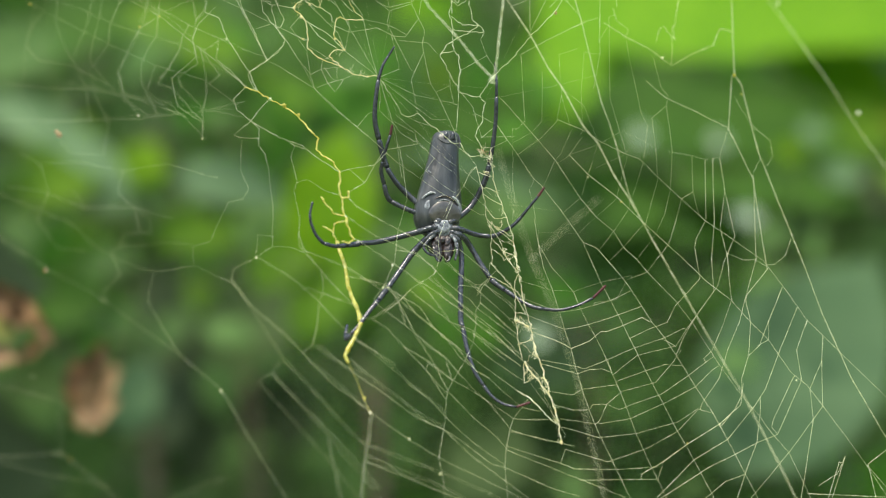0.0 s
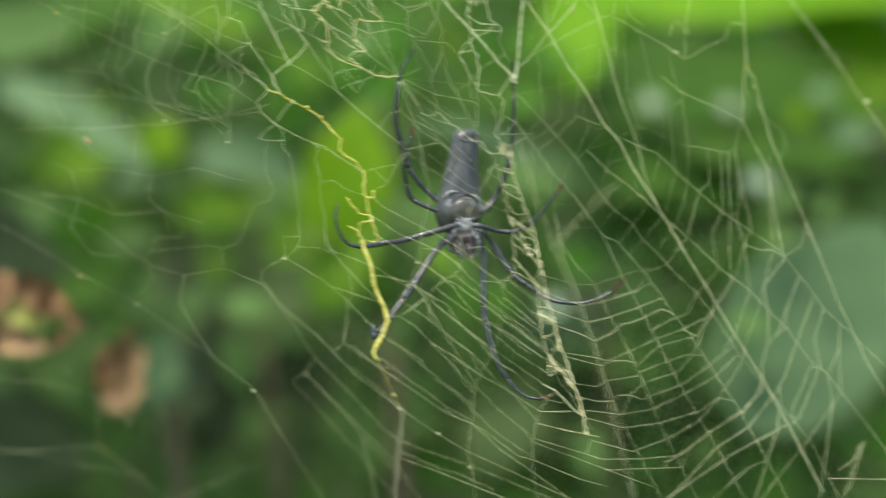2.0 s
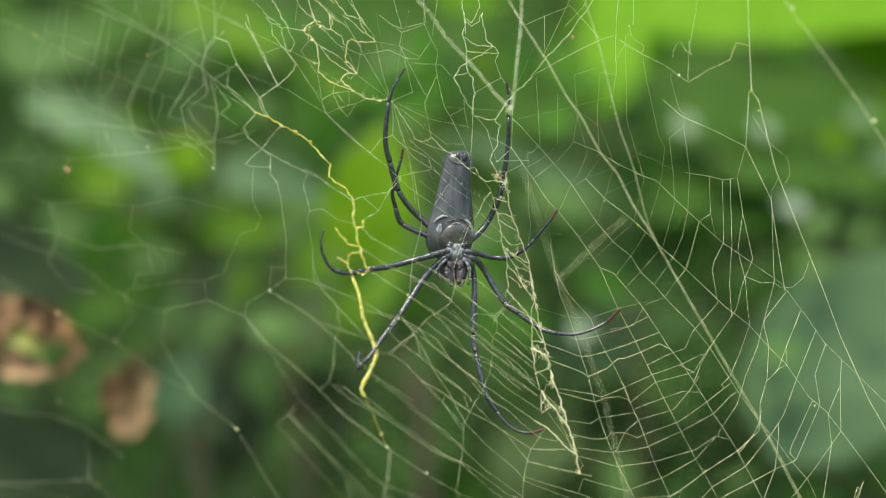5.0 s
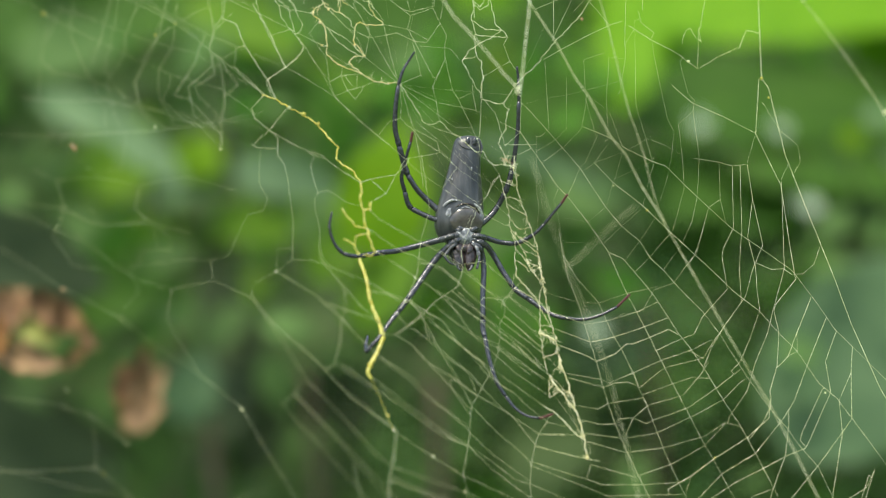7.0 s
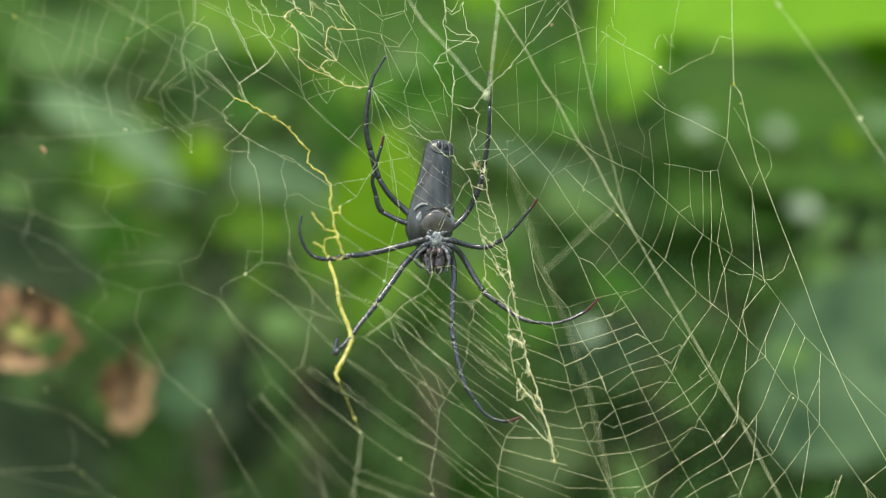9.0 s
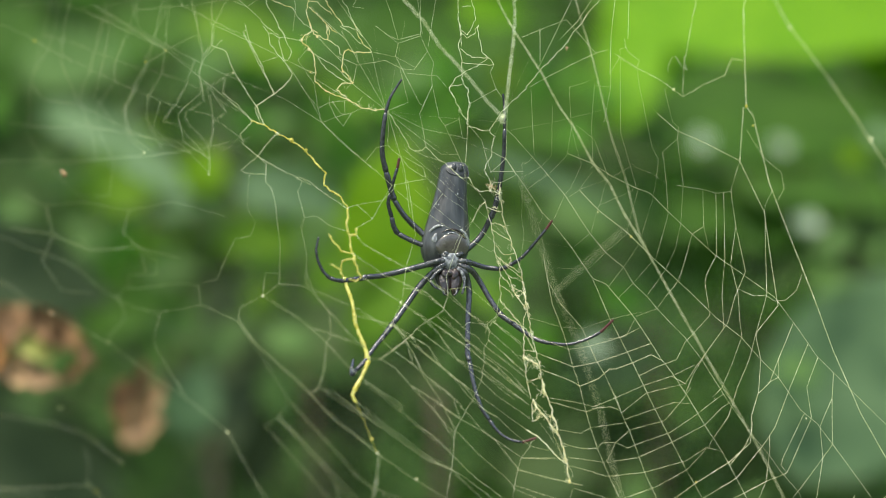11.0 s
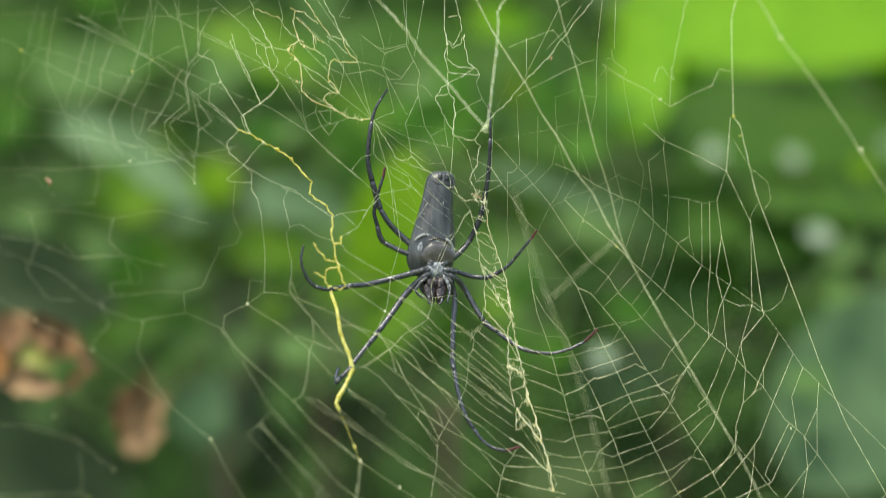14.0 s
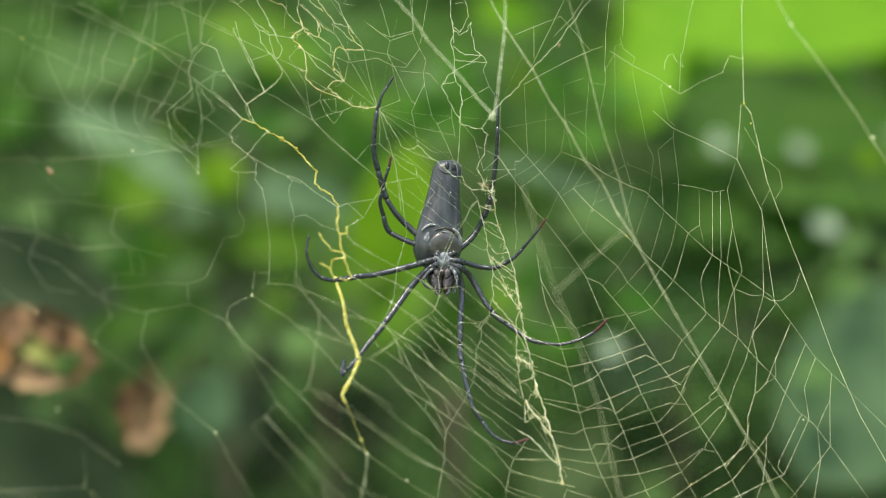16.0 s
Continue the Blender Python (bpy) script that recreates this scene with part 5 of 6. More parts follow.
old_silk(0.090, -6, .5, 59.1, 110.0, 53.7, 103.2, 46.0, 93.6, 40.3, 85.6, 35.3, 80.2, 32.5, 77.7, 29.6, 74.1, 25.9, 69.4, 20.9, 65.0, 17.8, 60.7, 15.4, 56.9)
spiral(0.025, 1, 0.05, 29.2, 71.6, 30.2, 49.5, 27.7, 46.8, 26.1, 46.8)
spiral(0.019, 1, 0.05, 36.3, 66.0, 36.0, 49.5, 32.4, 45.7, 26.5, 42.3)
spiral(0.019, 1, 0.05, 48.8, 74.6, 42.0, 72.2, 42.4, 62.3, 42.9, 59.8, 41.0, 49.4, 34.9, 43.1, 27.8, 38.2)
spiral(0.019, 1, 0.05, 55.8, 72.4, 50.5, 73.2, 49.3, 59.2, 49.5, 54.8, 49.7, 45.9, 48.7, 45.3)
spiral(0.027, 1, 0.05, 59.0, 82.5, 56.0, 77.7, 56.0, 73.3, 53.7, 61.1, 53.3, 60.9)
spiral(0.020, 1, 0.05, 61.5, 86.1, 59.2, 85.4, 59.1, 57.2, 64.0, 39.8, 64.6, 37.4, 62.1, 29.0, 60.7, 23.2)
spiral(0.020, 1, 0.05, 58.8, 82.3, 65.0, 78.8, 65.5, 74.2, 69.8, 52.3, 71.9, 48.5, 70.7, 39.9, 69.7, 34.6, 64.5, 19.4, 59.9, 12.7, 54.8, 6.3, 54.5, 5.9)
spiral(0.027, 1, 0.05, 75.6, 73.6, 74.4, 72.0, 77.0, 61.1, 79.1, 59.3, 78.5, 55.4, 73.4, 51.0, 74.5, 40.0, 74.8, 29.5, 70.5, 15.3, 68.0, 12.9, 62.9, 7.2, 58.0, 2.5, 57.6, 2.2)
spiral(0.027, 1, 0.05, 78.5, 55.4, 80.2, 40.1, 79.1, 26.7, 77.1, 18.6, 73.9, 11.8, 71.0, 7.8, 66.9, 2.6)
spiral(0.019, 1, 0.05, 42.4, 61.0, 50.3, 54.8, 54.6, 42.9)
spiral(0.019, 1, 0.05, 45.6, 47.2, 46.1, 46.8, 42.7, 39.6, 42.4, 38.7, 40.3, 36.4, 36.4, 27.9, 35.8, 27.3)
spiral(0.019, 1, 0.05, 46.1, 46.8, 45.6, 47.2, 42.4, 59.5)
spiral(0.019, 1, 0.05, 49.5, 43.8, 48.9, 43.4, 44.8, 37.7, 41.0, 35.3)
spiral(0.023, 1, 0.05, 27.7, 46.8, 26.1, 47.0, 26.1, 33.8, 25.9, 28.6, 26.7, 23.5, 25.4, 13.2, 24.8, 13.0)
spiral(0.016, 1, 0.05, 34.5, 43.3, 27.8, 38.2, 33.0, 29.6, 31.5, 26.2, 32.6, 21.7, 34.3, 12.3, 34.3, 7.7)
spiral(0.016, 1, 0.05, 48.7, 23.7, 42.7, 18.7)
spiral(0.016, 1, 0.05, 54.6, 43.5, 54.6, 41.6, 53.2, 37.8, 52.1, 33.5, 51.0, 31.6, 48.9, 23.7)
spiral(0.016, 1, 0.05, 47.6, 11.7, 54.0, 17.5, 60.7, 23.2)
spiral(0.025, 1, 0.05, 73.5, 2.8, 78.3, 7.9, 82.9, 23.4, 86.7, 25.9)
spiral(0.009, 1, 0.05, 25.9, 21.3, 42.7, 18.9)
spiral(0.009, 1, 0.05, 34.3, 12.2, 47.6, 11.7)
lace(0.076, -1, 0.45, 14.0, 34.0, 15.4, 28.0, 16.7, 21.9, 17.3, 16.3, 18.6, 12.6, 18.6, 9.4, 18.8, 2.0, 18.8, 1.4)
lace(0.110, -1, 0.45, 19.0, 40.2, 18.5, 36.8, 19.0, 33.6, 19.6, 29.9, 20.6, 25.6, 22.4, 21.2, 23.7, 16.9, 24.7, 13.7, 25.6, 10.8, 26.0, 7.6, 27.1, 2.0)
lace(0.076, -1, 0.45, 14.4, 32.1, 17.8, 30.8, 19.4, 30.8)
lace(0.076, -1, 0.45, 15.6, 26.7, 17.2, 27.1, 19.1, 26.2, 20.9, 25.6)
lace(0.076, -1, 0.45, 15.9, 24.7, 18.2, 23.4, 22.2, 21.2)
lace(0.076, -1, 0.45, 17.2, 19.6, 20.0, 16.5, 23.7, 16.9)
lace(0.091, -1, 0.45, 17.3, 16.3, 20.6, 13.7, 24.7, 10.8, 25.6, 10.9)
lace(0.076, -1, 0.45, 18.6, 15.0, 22.8, 11.3, 26.0, 8.2)
lace(0.076, -1, 0.45, 18.2, 13.7, 21.3, 10.0, 22.5, 8.9, 26.5, 7.6, 26.9, 3.9)
lace(0.091, -1, 0.45, 18.6, 10.0, 22.8, 5.7, 26.5, 3.9)
lace(0.076, -1, 0.45, 21.3, 9.4, 23.2, 4.8, 24.7, 2.0)
lace(0.076, -1, 0.45, 18.6, 6.3, 19.1, 6.3, 21.4, 4.8, 22.9, 2.6, 23.8, 3.3)
old_silk(0.035, -1, 0.1, 11.6, 37.3, 14.0, 34.0, 11.3, 31.1, 9.8, 27.4)
old_silk(0.035, -1, 0.1, 11.6, 37.3, 14.8, 37.7)
old_silk(0.035, -1, 0.1, 4.2, 43.4, 11.6, 37.3)
lace(0.121, -1, 0.5, 26.9, 3.9, 27.5, -1.7, 28.4, -6.6, 29.3, -11.4, 30.3, -15.8, 31.2, -19.5, 32.1, -23.7)
lace(0.220, -1, 0.5, 32.1, -23.7, 33.0, -27.8, 34.5, -30.9, 35.2, -34.6, 36.3, -38.2, 37.2, -41.8, 38.5, -44.9, 39.8, -50.3, 40.3, -53.9, 40.9, -56.7)
lace(0.097, -1, 0.5, 27.5, -1.7, 26.2, -4.1, 26.2, -14.5, 26.2, -17.6, 26.6, -20.6, 27.5, -25.5, 28.8, -30.4)
lace(0.242, -1, .5, 28.8, -30.4, 30.6, -33.3, 33.4, -36.4, 35.2, -39.4, 37.6, -42.3)
lace(0.286, -1, 0.5, 26.2, -16.9, 28.4, -18.2, 30.8, -19.5)
lace(0.125, -1, 0.5, 32.1, -23.7, 32.7, -27.8, 33.4, -29.1)
lace(0.097, -1, 0.5, 27.0, -24.9, 28.8, -24.2, 32.1, -23.7)
lace(0.097, -1, 0.5, 29.0, -30.9, 29.0, -37.6, 30.7, -36.4)
old_silk(.16, -1, .3, 26.6, -40.0, 30.7, -42.3, 37.6, -49.6, 40.0, -51.2)
lace(0.097, -1, 0.5, 18.8, 2.0, 18.8, 1.4, 24.7, -5.4, 26.6, -9.0, 29.9, -15.1)
lace(0.097, -1, 0.5, 18.3, -2.6, 23.4, -5.4, 27.1, -7.7, 29.3, -11.4)
lace(0.116, -1, 0.5, 23.4, 3.9, 26.0, 0.2, 27.5, -1.7)
lace(0.097, -1, 0.5, 26.2, -14.5, 29.7, -15.1)
frame_line(0.115, 120, .05, 28.6, 47.7, 36.5, 20.7, 42.1, 3.7, 50.0, -15.2, 58.7, -41.7, 68.4, -85.2, 72.8, -105.6)
frame_line(0.125, 120, .05, 70.0, 28.5, 56.8, 17.3, 42.1, 3.7)
cream_line(0.121, 0, 0.5, -41.1, 107.6, -40.7, 103.8, -38.3, 100.0, -35.7, 96.3, -32.9, 92.2)
cream_line(0.101, 0, 0.5, -45.7, 100.9, -43.8, 100.0, -41.2, 99.6, -38.8, 97.8, -36.4, 95.7)
cream_line(0.112, 0, 0.5, -43.8, 100.0, -44.7, 96.7, -44.0, 94.3, -43.0, 91.1, -41.0, 89.0)
cream_line(0.101, 0, 0.5, -43.8, 98.1, -39.3, 93.8, -37.8, 92.1, -36.9, 88.7)
cream_line(0.101, 0, 0.5, -37.8, 92.1, -34.7, 89.3)
cream_line(0.101, 0, 0.5, -49.0, 97.6, -51.2, 98.3, -55.4, 100.2, -57.3, 100.3)
old_silk(0.081, 0, 0.45, -35.8, 106.4, -33.9, 102.0, -31.4, 98.3, -29.6, 93.9, -26.4, 88.3)
old_silk(0.081, 0, 0.45, -32.9, 92.2, -28.2, 90.7, -26.4, 88.3)
old_silk(0.082, 0, 0.45, -57.3, 100.3, -56.9, 97.3, -54.1, 92.8, -52.9, 90.4, -51.2, 88.5)
old_silk(0.069, 0, 0.45, -49.0, 97.6, -47.5, 94.8, -45.2, 92.4, -43.0, 90.9)
old_silk(0.069, 0, 0.45, -60.5, 106.7, -58.6, 102.9, -57.3, 100.3)
old_silk(0.069, 0, 0.45, -59.0, 93.1, -57.1, 90.9, -53.5, 88.5)
old_silk(0.088, 0, 0.45, 5.2, 108.4, 5.2, 93.7, 5.8, 91.3, 6.2, 85.6)
old_silk(0.081, 0, 0.45, 6.4, 98.9, 9.5, 99.3)
old_silk(0.081, 0, 0.45, 7.6, 108.5, 9.9, 100.3, 10.9, 94.6, 8.3, 89.4, 5.8, 91.3)
old_silk(0.036, 0, 0.08, -50.0, 106.1, -48.0, 98.0, -48.9, 89.9)
old_silk(0.045, 0, 0.08, -70.1, 103.3, -59.0, 93.5)
old_silk(0.036, 0, 0.08, -53.7, 104.9, -63.7, 97.8, -68.3, 99.6)
old_silk(0.042, 0, 0.08, -43.1, 98.1, -39.3, 94.3, -31.9, 87.5, -28.2, 81.8)
old_silk(0.042, 0, 0.08, -37.6, 105.2, -29.5, 93.2, -23.4, 84.6)
old_silk(0.042, 0, 0.08, -20.9, 106.6, -17.1, 96.6, -14.7, 87.7)
old_silk(0.042, 0, 0.08, -8.6, 106.8, -8.2, 100.6, -6.7, 89.7, -14.7, 87.5, -19.0, 89.4)
old_silk(0.042, 0, 0.08, -26.5, 104.0, -29.6, 98.3, -25.9, 97.8)
old_silk(0.042, 0, 0.08, -1.7, 104.5, -4.8, 85.4)
old_silk(0.045, 2, 0.05, 43.6, 103.0, 37.3, 90.1, 31.6, 78.5)
old_silk(0.045, 2, 0.05, 41.1, 108.0, 43.6, 103.0, 48.0, 106.2)
old_silk(0.045, 2, 0.05, 58.3, 107.1, 56.3, 90.3, 55.8, 76.8)
old_silk(0.045, 2, 0.05, 62.8, 108.5, 62.0, 89.1)
old_silk(0.045, 2, 0.05, 51.2, 104.3, 44.9, 94.6, 39.2, 88.7)
old_silk(0.014, -19, 0.15, -114.0, 92.0, -115.0, 83.3, -117.1, 76.2, -120.3, 69.1)
old_silk(0.014, -19, 0.15, -99.7, 91.8, -103.0, 83.9, -105.8, 70.8)
old_silk(0.018, -19, 0.15, -85.9, 101.0, -85.4, 92.8, -90.8, 76.7)
old_silk(0.025, -19, 0.15, -77.7, 101.5, -77.9, 97.1, -75.2, 79.9)
old_silk(0.030, -19, 0.15, -67.2, 97.6, -71.4, 88.9, -71.9, 83.0, -74.5, 79.9)
old_silk(0.018, -19, 0.15, -96.2, 98.7, -94.0, 91.1, -91.4, 83.8, -85.2, 80.3)
old_silk(0.014, -19, 0.15, -126.3, 90.2, -114.0, 91.5, -109.1, 90.3, -98.1, 93.2, -91.2, 96.3)
old_silk(0.018, -19, 0.15, -108.5, 90.3, -94.9, 85.8, -84.9, 80.5, -75.1, 72.7)
old_silk(0.030, -19, 0.15, -85.1, 100.6, -80.6, 94.4, -73.0, 90.8, -61.2, 85.0)
old_silk(0.025, -19, 0.15, -95.0, 91.4, -80.6, 94.4, -63.7, 98.2)
spiral(0.060, 2, .05, 121.7, -74.6, 151.2, -76.3)
spiral(0.060, 2, .05, 142.1, -65.7, 151.2, -76.3, 160.2, -82.4)
spiral(0.060, 2, .05, 134.9, -62.7, 132.1, -68.2, 125.5, -72.1)
spiral(0.060, 2, .05, 134.9, -62.7, 128.6, -79.5)
spiral(0.033, -24, 0.05, -48.1, -32.6, -30.9, -50.4, -21.5, -60.3, -15.9, -67.6)
spiral(0.040, -24, 0.05, -20.2, -57.4, -19.6, -57.6, -10.5, -62.1, -0.7, -66.0, 9.1, -71.3)
spiral(0.051, -13, 0.06, -26.9, 22.4, -24.6, 19.7, -17.1, 15.3, -11.2, 12.1, -5.4, 9.1, 2.4, 4.0)
spiral(0.051, -13, 0.06, -28.1, 16.6, -27.2, 16.1, -25.1, 14.7, -18.8, 10.2, -11.7, 7.2, -3.8, 2.8, 0.4, -0.4)
spiral(0.051, -13, 0.06, -25.3, 9.2, -23.5, 8.4, -15.8, 3.2, -12.3, 0.9, -7.0, -2.7, -1.5, -7.9, 4.8, -16.8)
spiral(0.051, -13, 0.06, -26.5, -3.0, -21.4, -3.9, -15.6, -5.7)
spiral(0.048, -6, 0.06, -15.1, -6.0, -9.9, -9.5, -4.5, -12.7, 0.1, -19.7)
spiral(0.051, -13, 0.06, -14.9, -5.3, -10.7, -11.2, -8.9, -18.2)
spiral(0.041, -7, 0.06, -12.2, 5.7, -6.1, 5.0, -3.7, 3.2, 0.2, -0.5, 3.0, -3.6, 8.4, -8.4, 11.4, -10.2, 13.8, -13.1, 17.5, -15.8, 26.5, -22.9, 27.1, -22.9)
spiral(0.041, -7, 0.06, 2.3, 4.1, 8.4, -2.1, 12.8, -5.3, 15.0, -7.7)
spiral(0.036, -2, 0.06, 12.8, -5.4, 16.9, -5.4, 18.3, -2.6, 20.3, -0.6)
spiral(0.041, -7, 0.06, 1.8, 5.2, 8.3, 6.0, 17.4, -1.7)
spiral(0.036, -2, 0.06, 16.9, -5.7, 19.8, -8.5, 22.4, -10.3, 25.3, -13.0, 26.6, -15.8)
spiral(0.036, -2, 0.06, 14.7, -11.4, 19.3, -15.1, 22.9, -18.7, 27.0, -21.8)
spiral(0.036, -2, 0.06, 13.8, -16.7, 17.5, -19.4, 23.0, -24.9, 27.9, -28.2)
spiral(0.041, -7, 0.06, -1.8, -3.2, 3.6, -7.7, 8.8, -12.0, 13.8, -16.5)
spiral(0.041, -7, 0.06, -7.3, -2.7, -3.7, -4.9, 0.7, -7.7, 8.5, -13.9, 13.8, -18.0, 21.1, -23.4, 26.5, -28.4)
spiral(0.041, -7, 0.06, -7.8, -7.1, -5.8, -8.9, -0.4, -13.1, 4.6, -17.0, 8.5, -19.4, 12.6, -21.2, 18.0, -25.2, 27.8, -31.8)
spiral(0.048, -6, 0.06, -9.9, -9.5, -5.7, -14.9, 0.1, -19.7, 6.2, -24.6, 13.5, -33.3)
spiral(0.036, -2, 0.06, 18.8, 1.1, 23.4, -3.5, 26.6, -7.2)
spiral(0.039, -6, 0.06, -19.1, -9.8, -17.6, -12.1, -9.3, -18.4, -3.8, -23.0, 3.2, -28.7, 5.6, -35.8)
spiral(0.039, -6, 0.06, -19.3, -16.5, -14.5, -19.6, -9.5, -25.3, -2.6, -32.7, 3.4, -39.8, 4.1, -40.0)
spiral(0.048, -6, 0.06, -9.5, -25.3, -1.5, -30.3, 5.6, -35.8)
spiral(0.048, -6, 0.06, -11.6, -11.1, -9.6, -13.8, -5.6, -22.1, -0.3, -30.3, 4.2, -39.3)
spiral(0.048, -6, 0.06, -15.9, -5.8, -11.1, -9.8, -9.3, -12.0, -0.4, -19.1, 3.2, -22.1, 8.5, -26.4)
spiral(0.035, -23, 0.06, -24.2, -21.9, -16.2, -28.1, -7.7, -35.7, 3.8, -45.0)
spiral(0.035, -23, 0.06, -25.6, -28.4, -20.5, -32.6, -16.6, -36.1, -11.0, -40.0, -5.2, -44.8, 3.4, -49.8)
spiral(0.030, -23, 0.06, -34.3, -25.1, -34.4, -25.7, -30.2, -28.6, -25.0, -32.0, -20.5, -32.6)
spiral(0.030, -23, 0.06, -35.1, -30.5, -30.0, -34.7, -24.4, -39.4, -18.6, -44.0)
spiral(0.051, -13, 0.06, -18.8, -16.2, -22.0, -16.2, -22.6, -16.3)
spiral(0.051, -13, 0.06, -18.8, -16.2, -11.2, -10.6)
spiral(0.041, -7, 0.06, 3.2, -22.0, 8.6, -29.2, 13.4, -33.2, 17.6, -35.6)
spiral(0.036, -2, 0.06, 1.8, -21.7, 8.5, -26.6, 17.5, -33.2, 26.7, -39.9, 30.7, -42.3)
spiral(0.036, -2, 0.06, 4.5, -17.2, 11.7, -23.6, 17.5, -29.1, 27.9, -36.3, 29.0, -36.3)
spiral(0.036, -2, 0.06, 4.5, -17.2, 12.0, -20.0, 17.5, -24.2, 27.9, -32.1)
spiral(0.036, -2, 0.06, 17.5, -20.0, 23.0, -24.9, 28.5, -30.3)
spiral(0.041, -7, 0.06, -3.8, -22.9, -2.0, -25.1, 3.8, -29.1, 7.4, -33.5, 12.2, -38.9, 17.6, -43.6, 24.2, -52.0)
spiral(0.036, -2, 0.06, -2.7, -32.9, -2.2, -30.6, 5.5, -36.1, 10.9, -39.2, 17.6, -43.5, 25.4, -48.9, 33.9, -49.5)
spiral(0.036, -2, 0.06, 13.4, -33.5, 17.6, -35.9, 21.7, -39.9, 28.1, -45.3, 33.9, -46.6, 34.5, -46.2)
spiral(0.036, -2, 0.06, 4.1, -39.6, 12.2, -48.2, 20.7, -55.5, 23.1, -58.7)
spiral(0.036, -2, 0.06, -2.7, -32.9, 3.3, -41.9, 3.8, -41.9)
spiral(0.036, -2, 0.06, -8.6, -37.1, -2.0, -41.8, 3.3, -47.6, 11.0, -55.3, 22.7, -64.0)
spiral(0.036, -2, 0.06, -6.0, -46.5, -1.9, -49.6, 2.9, -51.7, 8.7, -55.7, 17.7, -63.1, 22.4, -64.4)
spiral(0.036, -2, 0.06, 24.3, -52.5, 33.9, -55.5, 44.8, -57.9)
spiral(0.015, 1, 0.05, 45.3, 38.3, 55.2, 41.7, 63.9, 46.8)
spiral(0.015, 1, 0.05, 62.7, 46.1, 68.9, 43.9, 74.6, 40.4)
spiral(0.014, 1, 0.05, 51.4, 32.8, 62.3, 37.5, 65.1, 39.9)
old_silk(0.060, 6, 0.08, 32.5, 92.9, 32.5, 81.5)
old_silk(0.045, 8, 0.08, 26.4, 89.9, 32.6, 92.6, 41.5, 96.2, 46.2, 90.9, 49.9, 86.4, 51.5, 84.9, 55.6, 86.1)
old_silk(0.045, 8, 0.08, 29.1, 73.2, 36.7, 77.4, 45.2, 81.9, 51.8, 84.9)
old_silk(0.030, 4, 0.05, 78.7, 39.9, 87.7, 38.5, 92.1, 37.2, 96.9, 38.0, 100.8, 49.6)
old_silk(0.030, 4, 0.05, 108.5, 32.8, 111.5, 38.2)
old_silk(0.045, 0, 0.08, 8.6, 66.4, 8.3, 59.9, 7.5, 46.9)
old_silk(0.035, 0, 0.06, -11.5, 76.3, -1.8, 75.6, 1.3, 71.9)
old_silk(0.030, 0, 0.05, -17.0, 63.3, -6.0, 57.8, 6.8, 55.2)
old_silk(0.030, 0, 0.05, -17.0, 62.4, -8.7, 55.9, -0.5, 49.6, 5.0, 49.6)
old_silk(0.030, 0, 0.05, -23.6, 83.4, -15.2, 81.7, -8.8, 78.2)
old_silk(0.030, 0, 0.05, -40.2, 87.6, -35.2, 82.1, -27.9, 78.9, -18.9, 80.5)
old_silk(0.030, 0, 0.05, -62.3, 85.5, -59.6, 80.0, -55.0, 69.0, -51.4, 67.5, -39.2, 59.7, -33.1, 53.3, -21.8, 43.8)
old_silk(0.027, 0, 0.05, -48.7, 76.2, -42.3, 65.8, -39.2, 59.7)
old_silk(0.033, -6, 0.08, -109.0, 91.1, -97.3, 86.2, -87.2, 81.2, -74.8, 71.3, -60.4, 59.5)
old_silk(0.020, -10, 0.08, -136.6, 87.6, -125.0, 82.9, -118.0, 78.5, -100.7, 70.0, -87.9, 64.6, -73.9, 61.1, -62.2, 52.4)
old_silk(0.020, -10, 0.08, -134.4, 44.0, -112.5, 44.5, -90.1, 46.9, -74.5, 50.5, -60.5, 53.9)
old_silk(0.025, -10, 0.08, -86.5, 80.7, -91.9, 76.5, -94.7, 70.9, -97.9, 61.7, -95.6, 52.7, -88.6, 47.5)
old_silk(0.020, -10, 0.08, -123.8, 68.7, -119.6, 63.1, -110.5, 62.2, -100.5, 57.0, -90.4, 52.3, -77.7, 48.1)
old_silk(0.020, -10, 0.08, -128.7, 55.6, -118.8, 54.5, -105.7, 55.1, -93.5, 53.3, -82.6, 51.8, -72.4, 41.4)
old_silk(0.020, -10, 0.08, -110.6, 63.4, -115.3, 75.3, -114.0, 88.5, -112.7, 95.7)
old_silk(0.020, -10, 0.08, -100.5, 57.0, -106.1, 64.6, -103.7, 77.2, -101.8, 89.8)
old_silk(0.020, -10, 0.08, -100.7, 70.0, -100.8, 75.7, -98.2, 83.0, -96.5, 85.7)
old_silk(0.020, -10, 0.08, -87.9, 64.6, -89.8, 55.9, -84.1, 50.8, -77.7, 48.1)
old_silk(0.033, -4, 0.08, -71.1, 86.2, -76.3, 80.5, -78.1, 75.2, -76.9, 69.4, -84.0, 61.5, -82.0, 52.4, -74.5, 47.3)
old_silk(0.020, -10, 0.08, -123.8, 34.1, -117.4, 30.8, -107.4, 32.0, -95.4, 29.8, -83.3, 32.9, -68.4, 28.7)
old_silk(0.026, -10, 0.08, -126.4, 23.9, -115.5, 22.3, -105.2, 17.4, -91.9, 18.5, -81.0, 15.2)
old_silk(0.026, -10, 0.08, -117.4, 30.8, -114.8, 22.3, -117.2, 13.8, -111.6, 5.4, -104.3, 4.6)
old_silk(0.026, -10, 0.08, -95.4, 29.8, -96.6, 22.8, -91.9, 18.5, -90.0, 10.7)
